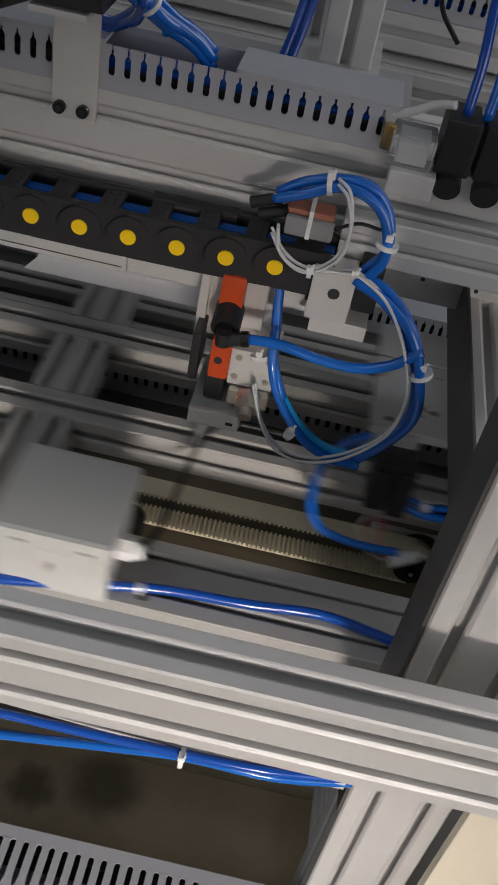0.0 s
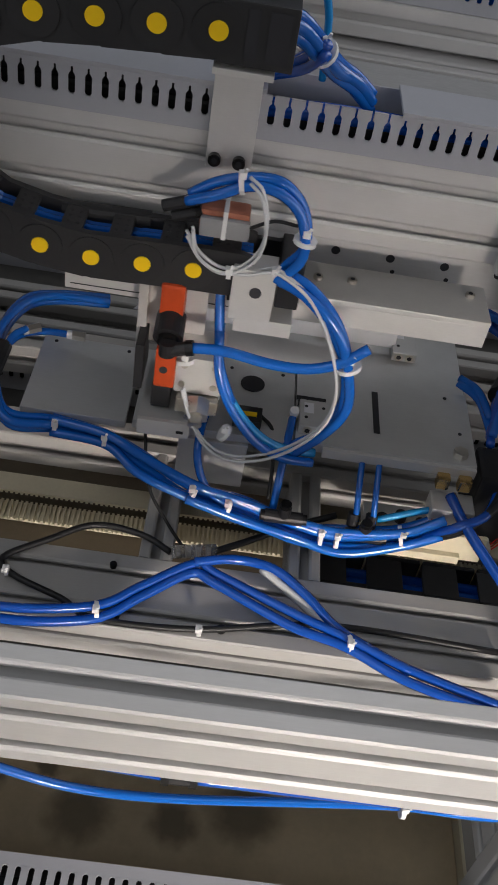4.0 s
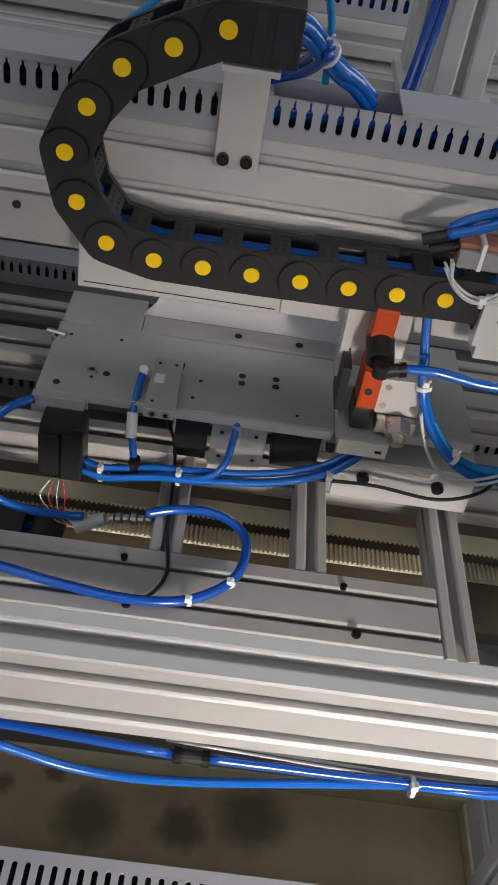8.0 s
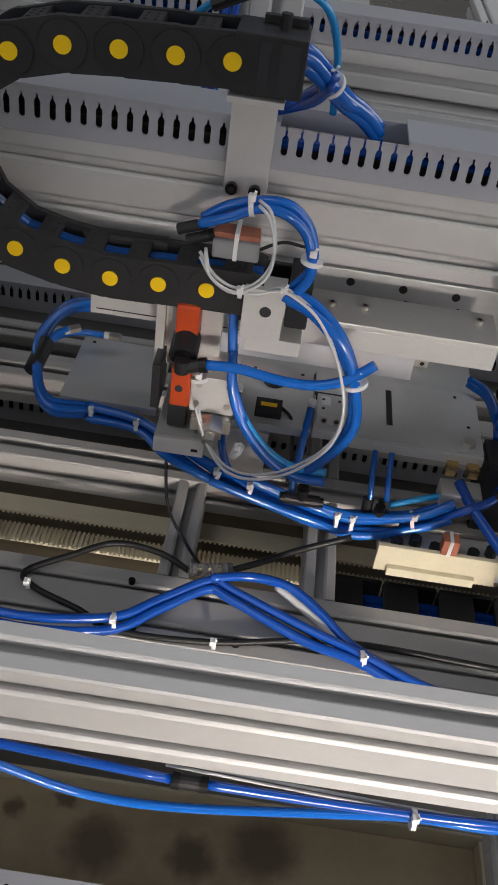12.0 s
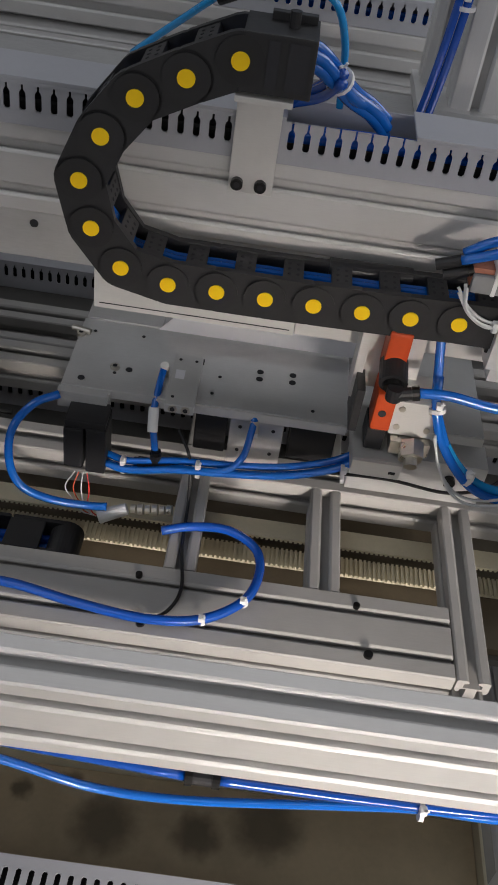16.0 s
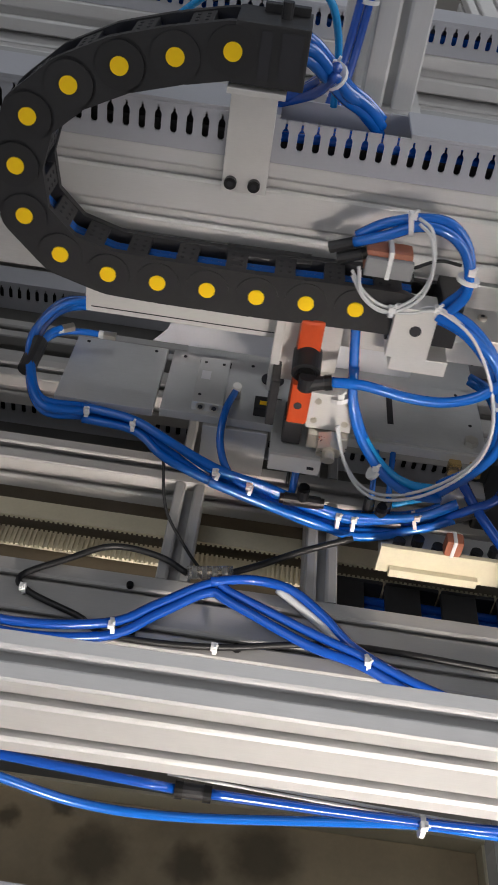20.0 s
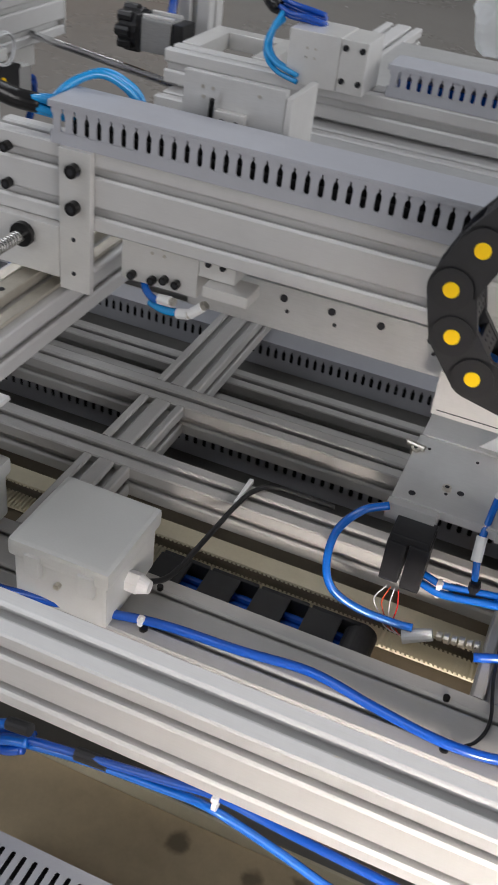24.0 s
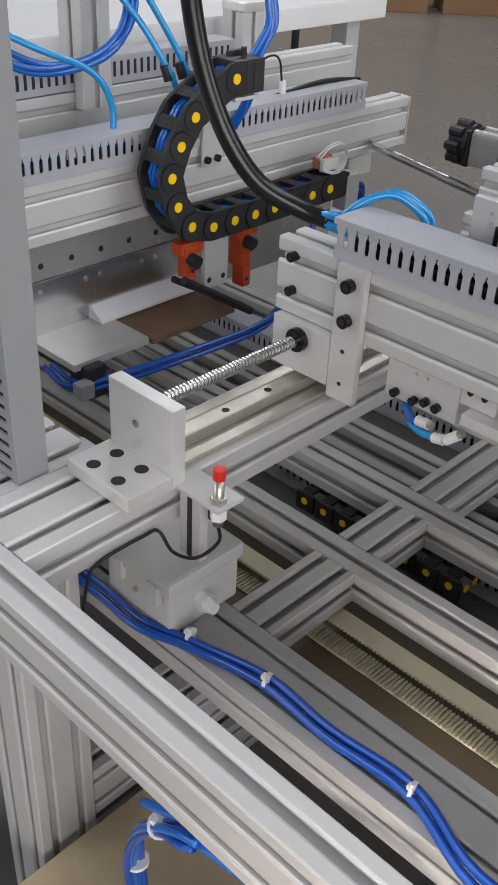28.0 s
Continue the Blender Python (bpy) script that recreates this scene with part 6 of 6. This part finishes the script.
hose("hanging_hose", [(-0.19, 0.60, 0.9), (-0.185, 0.60, 0.40), (-0.18, 0.60, 0.12), (-0.175, 0.58, 0.0), (-0.17, 0.55, -0.035)], 0.0065, BLUE_D, "dark blue hose hanging down to the motor")
rp = thing("frame_post", "white-grey slotted aluminium post at the machine's back", "post", "machine frame")
profile("extrusion", "z", -1.0, 1.2, -0.150, 0.62, 0.05, 0.05, parent=rp, mat=ANOD_Z)
bc2 = thing("hanging_cable", "black cable curving down to the rear valve block", "cable")
bc2.matrix_basis = pose(0.01, 0.06, 0)
part("sleeve", tube([(-0.07, 0.48, 0.62), (-0.068, 0.47, 0.30), (-0.055, 0.43, 0.16), (-0.02, 0.38, 0.10), (0.035, 0.322, 0.064), (0.05, 0.312, 0.060)], 0.008, seg=12), SLEEVE, bc2, "", True)
rv = thing("valve_box", "aluminium valve box with screws on the rear beam", "valve box")
rv.matrix_basis = pose(0.018, 0.06, 0)
part("body", box((0.072, 0.275, -0.009), (0.134, 0.34, 0.050), 0.001), PLATE_L, rv)
part("end_block", box((0.1345, 0.276, -0.009), (0.166, 0.34, 0.049), 0.001), PLATE_L, rv)
for x in (0.140, 0.160):
    for z in (0.004, 0.040):
        cap_screw(rv, (x, 0.276, z), (0, -1, 0), 0.0034, 0.002)
for x, z in ((0.095, 0.032), (0.105, 0.032), (0.095, 0.022), (0.105, 0.022)):
    part("tapped_hole", rod((x, 0.2746, z), (x, 0.277, z), 0.0016, seg=8), NICKEL, rv)
for k, q in enumerate(bundle([(0.045, 0.315, 0.062), (0.06, 0.31, 0.060), (0.08, 0.31, 0.058), (0.10, 0.315, 0.054)], 0.003, 5, 0.006, 91)):
    hose_part(rv, q, 0.003, BLUE_D)
for k, q in enumerate(bundle([(0.05, 0.31, 0.055), (0.045, 0.29, 0.04), (0.045, 0.28, 0.02), (0.06, 0.276, 0.006), (0.09, 0.272, -0.002)], 0.003, 3, 0.005, 92)):
    hose_part(rv, q, 0.003, CYAN)
rs2 = thing("open_bracket", "open rectangular aluminium frame on the rear beam", "bracket")
rs2.matrix_basis = pose(0, 0.06, 0)
for lo, hi in (((-0.076, 0.345, -0.03), (-0.05, 0.46, -0.009)), ((0.02, 0.345, -0.03), (0.045, 0.46, -0.009)), ((-0.05, 0.435, -0.03), (0.02, 0.46, -0.009))):
    part("frame_bar", box(lo, hi, 0.001), PLATE_L, rs2)

# ---- factory background ----
for k, (x, y, w, h) in enumerate(((-5.75, 6.2, 0.5, 1.0), (-5.25, 6.75, 0.62, 1.15), (-4.72, 7.3, 0.80, 1.05), (-4.05, 7.95, 0.80, 1.2), (-5.9, 8.2, 0.9, 1.5))):
    cx = thing("cardboard_box", "large brown cardboard box standing on the floor", "cardboard box", "cardboard boxes")
    cx.matrix_basis = pose(x, y, FLOOR, 0, 0, 43)
    part("carton", box((0, 0, 0), (w, 0.6, h), 0.01), CARDBOARD, cx)
    part("flap_seam", box((0, 0.25, h), (w, 0.31, h + 0.003)), WOOD, cx)
    part("front_tape", box((w * 0.5 - 0.03, -0.003, h * 0.72), (w * 0.5 + 0.03, 0, h)), WOOD, cx)
fl = thing("cardboard_sheet", "flattened cardboard sheet lying on the floor", "cardboard")
fl.matrix_basis = pose(-5.75, 5.9, FLOOR, 0, 0, 43)
part("sheet", box((0, 0, 0.001), (0.75, 0.42, 0.025), 0.004), CARDBOARD, fl)
pal = thing("pallet", "wooden pallet with boards on the floor", "pallet")
pal.matrix_basis = pose(-3.0, 7.15, FLOOR, 0, 0, 58)
for k in range(5):
    part("deck_board", box((0, 0.19 * k, 0.10), (0.9, 0.13 + 0.19 * k, 0.125)), WOOD, pal)
for k in range(3):
    part("bearer", box((0.4 * k, 0, 0), (0.1 + 0.4 * k, 0.89, 0.10)), WOOD, pal)
stk = thing("board_stack", "stack of flat pale boards on the pallet", "board stack")
stk.matrix_basis = pose(-3.0, 7.15, FLOOR + 0.125, 0, 0, 58)
for k in range(3):
    part("board", box((0.05 + 0.02 * k, 0.05, 0.001 + 0.03 * k), (0.82 + 0.02 * k, 0.8, 0.029 + 0.03 * k), 0.003), WOOD if k % 2 else PAPER, stk)
blk = thing("side_table", "white table top beyond the machine", "table")
part("top", box((-1.6, -0.2, 0.02), (-0.72, 1.0, 0.06), 0.004), WHITE, blk)
for x in (-1.55, -0.78):
    for y in (-0.15, 0.95):
        part("leg", box((x - 0.02, y - 0.02, FLOOR), (x + 0.02, y + 0.02, 0.02)), ANOD_Z, blk)
bag = thing("plastic_bag", "crumpled translucent plastic bag behind the machine", "bag")
bag.matrix_basis = pose(0.1, 0.14, 0)
bm = bmesh.new()
bmesh.ops.create_icosphere(bm, subdivisions=4, radius=0.08, matrix=Matrix.Translation((0.22, 0.52, 0.05)) @ Matrix.Diagonal((1, 0.8, 0.9, 1)))
for v in bm.verts:
    v.co += v.normal * 0.02 * noise.noise(v.co * 30) + Vector((0, 0, 0.03)) * max(0, noise.noise(v.co * 14))
part("film", bm, FILM, bag)
tagged(part("bag_shelf", box((0.12, 0.52, -0.06), (0.62, 0.78, -0.04), 0.002), PLATE), "plain aluminium shelf behind the rear beam", "shelf")

# ---- what moves ----
TRAVEL = 1.0
RAMP = ((0, 0), (0.1, 0.055), (0.2, 0.16), (0.3, 0.28), (0.4, 0.405), (0.5, 0.53), (0.6, 0.655), (0.7, 0.775), (0.8, 0.885), (0.9, 0.957), (0.95, 0.972), (1.05, 0.986), (1.3, 1.0))
MOVES = ((-0.44, 1), (5.05, 0), (8.485, 1), (14.03, 0), (17.410, 1), (22.98, 0), (26.33, 1))


def table_rows():
    rows = []
    for t0, to in MOVES:
        for dt, f in RAMP:
            s = f if to else 1 - f
            if t0 + dt > 0.001:
                if not rows:
                    rows.append((0.0, 0.456))
                rows.append((round(t0 + dt, 2), s))
    rows.append((28.0, rows[-1][1]))
    return [(t, s * TRAVEL) for t, s in rows]


CARRIAGE = ((0, 0.660), (1.55, 0.660), (1.7, 0.652), (2.0, 0.590), (2.5, 0.530), (3.0, 0.457), (3.3, 0.456), (3.9, 0.456), (4.3, 0.52), (4.8, 0.64), (5.1, 0.660),
            (10.5, 0.660), (10.65, 0.637), (11.0, 0.579), (11.5, 0.518), (11.9, 0.462), (12.1, 0.457), (12.6, 0.457), (13.0, 0.53), (13.5, 0.645), (13.8, 0.660),
            (19.3, 0.660), (19.5, 0.638), (20.0, 0.5785), (20.5, 0.500), (20.8, 0.462), (21.1, 0.458), (21.5, 0.54), (22.0, 0.65), (22.3, 0.660), (28, 0.660))
SLIDE_A = ((0, 0.023), (5.95, 0.023), (6.35, 0.041), (7.0, 0.041), (7.5, 0.037), (7.85, 0), (10.4, 0), (12.8, 0.023), (14.95, 0.023), (15.35, 0.041), (16.0, 0.035),
           (16.55, 0.027), (16.95, -0.002), (19.5, 0), (21.5, 0.023), (24.05, 0.023), (24.4, 0.041), (25.9, 0.040), (26.2, 0), (28, 0))
SLIDE_B = ((0, -0.021), (0.63, -0.021), (1.43, 0.030), (3.33, 0.030), (3.8, -0.021), (9.55, -0.021), (10.35, 0.030), (12.25, 0.030), (12.75, -0.021),
           (18.47, -0.021), (19.27, 0.030), (21.18, 0.030), (21.7, -0.021), (28, -0.021))


def at_time(rows, t):
    for (a, u), (b, v) in zip(rows, rows[1:]):
        if a <= t <= b:
            return u + (v - u) * (t - a) / (b - a)
    return rows[-1][1]


def motions():
    table = table_rows()
    for ob, home in on_table:
        walk(ob, [(t, pose(s - home * TRAVEL, 0, 0)) for t, s in table])
    for ob, home, slide in [(o, 0, SLIDE_A) for o in on_slide_a] + [(o, 1, SLIDE_B) for o in on_slide_b]:
        times = sorted({t for t, _ in table} | {t for t, _ in slide})
        walk(ob, [(t, pose(at_time(table, t) - home * TRAVEL, at_time(slide, t), 0)) for t in times])
    for ob in half_speed:
        walk(ob, [(t, pose(s * 0.5, 0, 0)) for t, s in table])
    for ob in on_carriage:
        walk(ob, [(t, pose(x - 0.660, 0, 0)) for t, x in CARRIAGE])
    for ob in on_head:
        walk(ob, [(0, pose(0.0127, 0, 0)), (0.5, pose(0.005, 0, 0)), (1.0, pose(0, 0, 0))] + [(t, pose((x - 0.660) * 0.855, 0, 0)) for t, x in CARRIAGE[1:]])
    shapes = [(t, chain_poses(x)) for t, x in CARRIAGE]
    for k, link in enumerate(links):
        walk(link, [(t, pose(s[k][0], 0, s[k][1], 0, 180 - math.degrees(s[k][2]), 0)) for t, s in shapes])


motions()
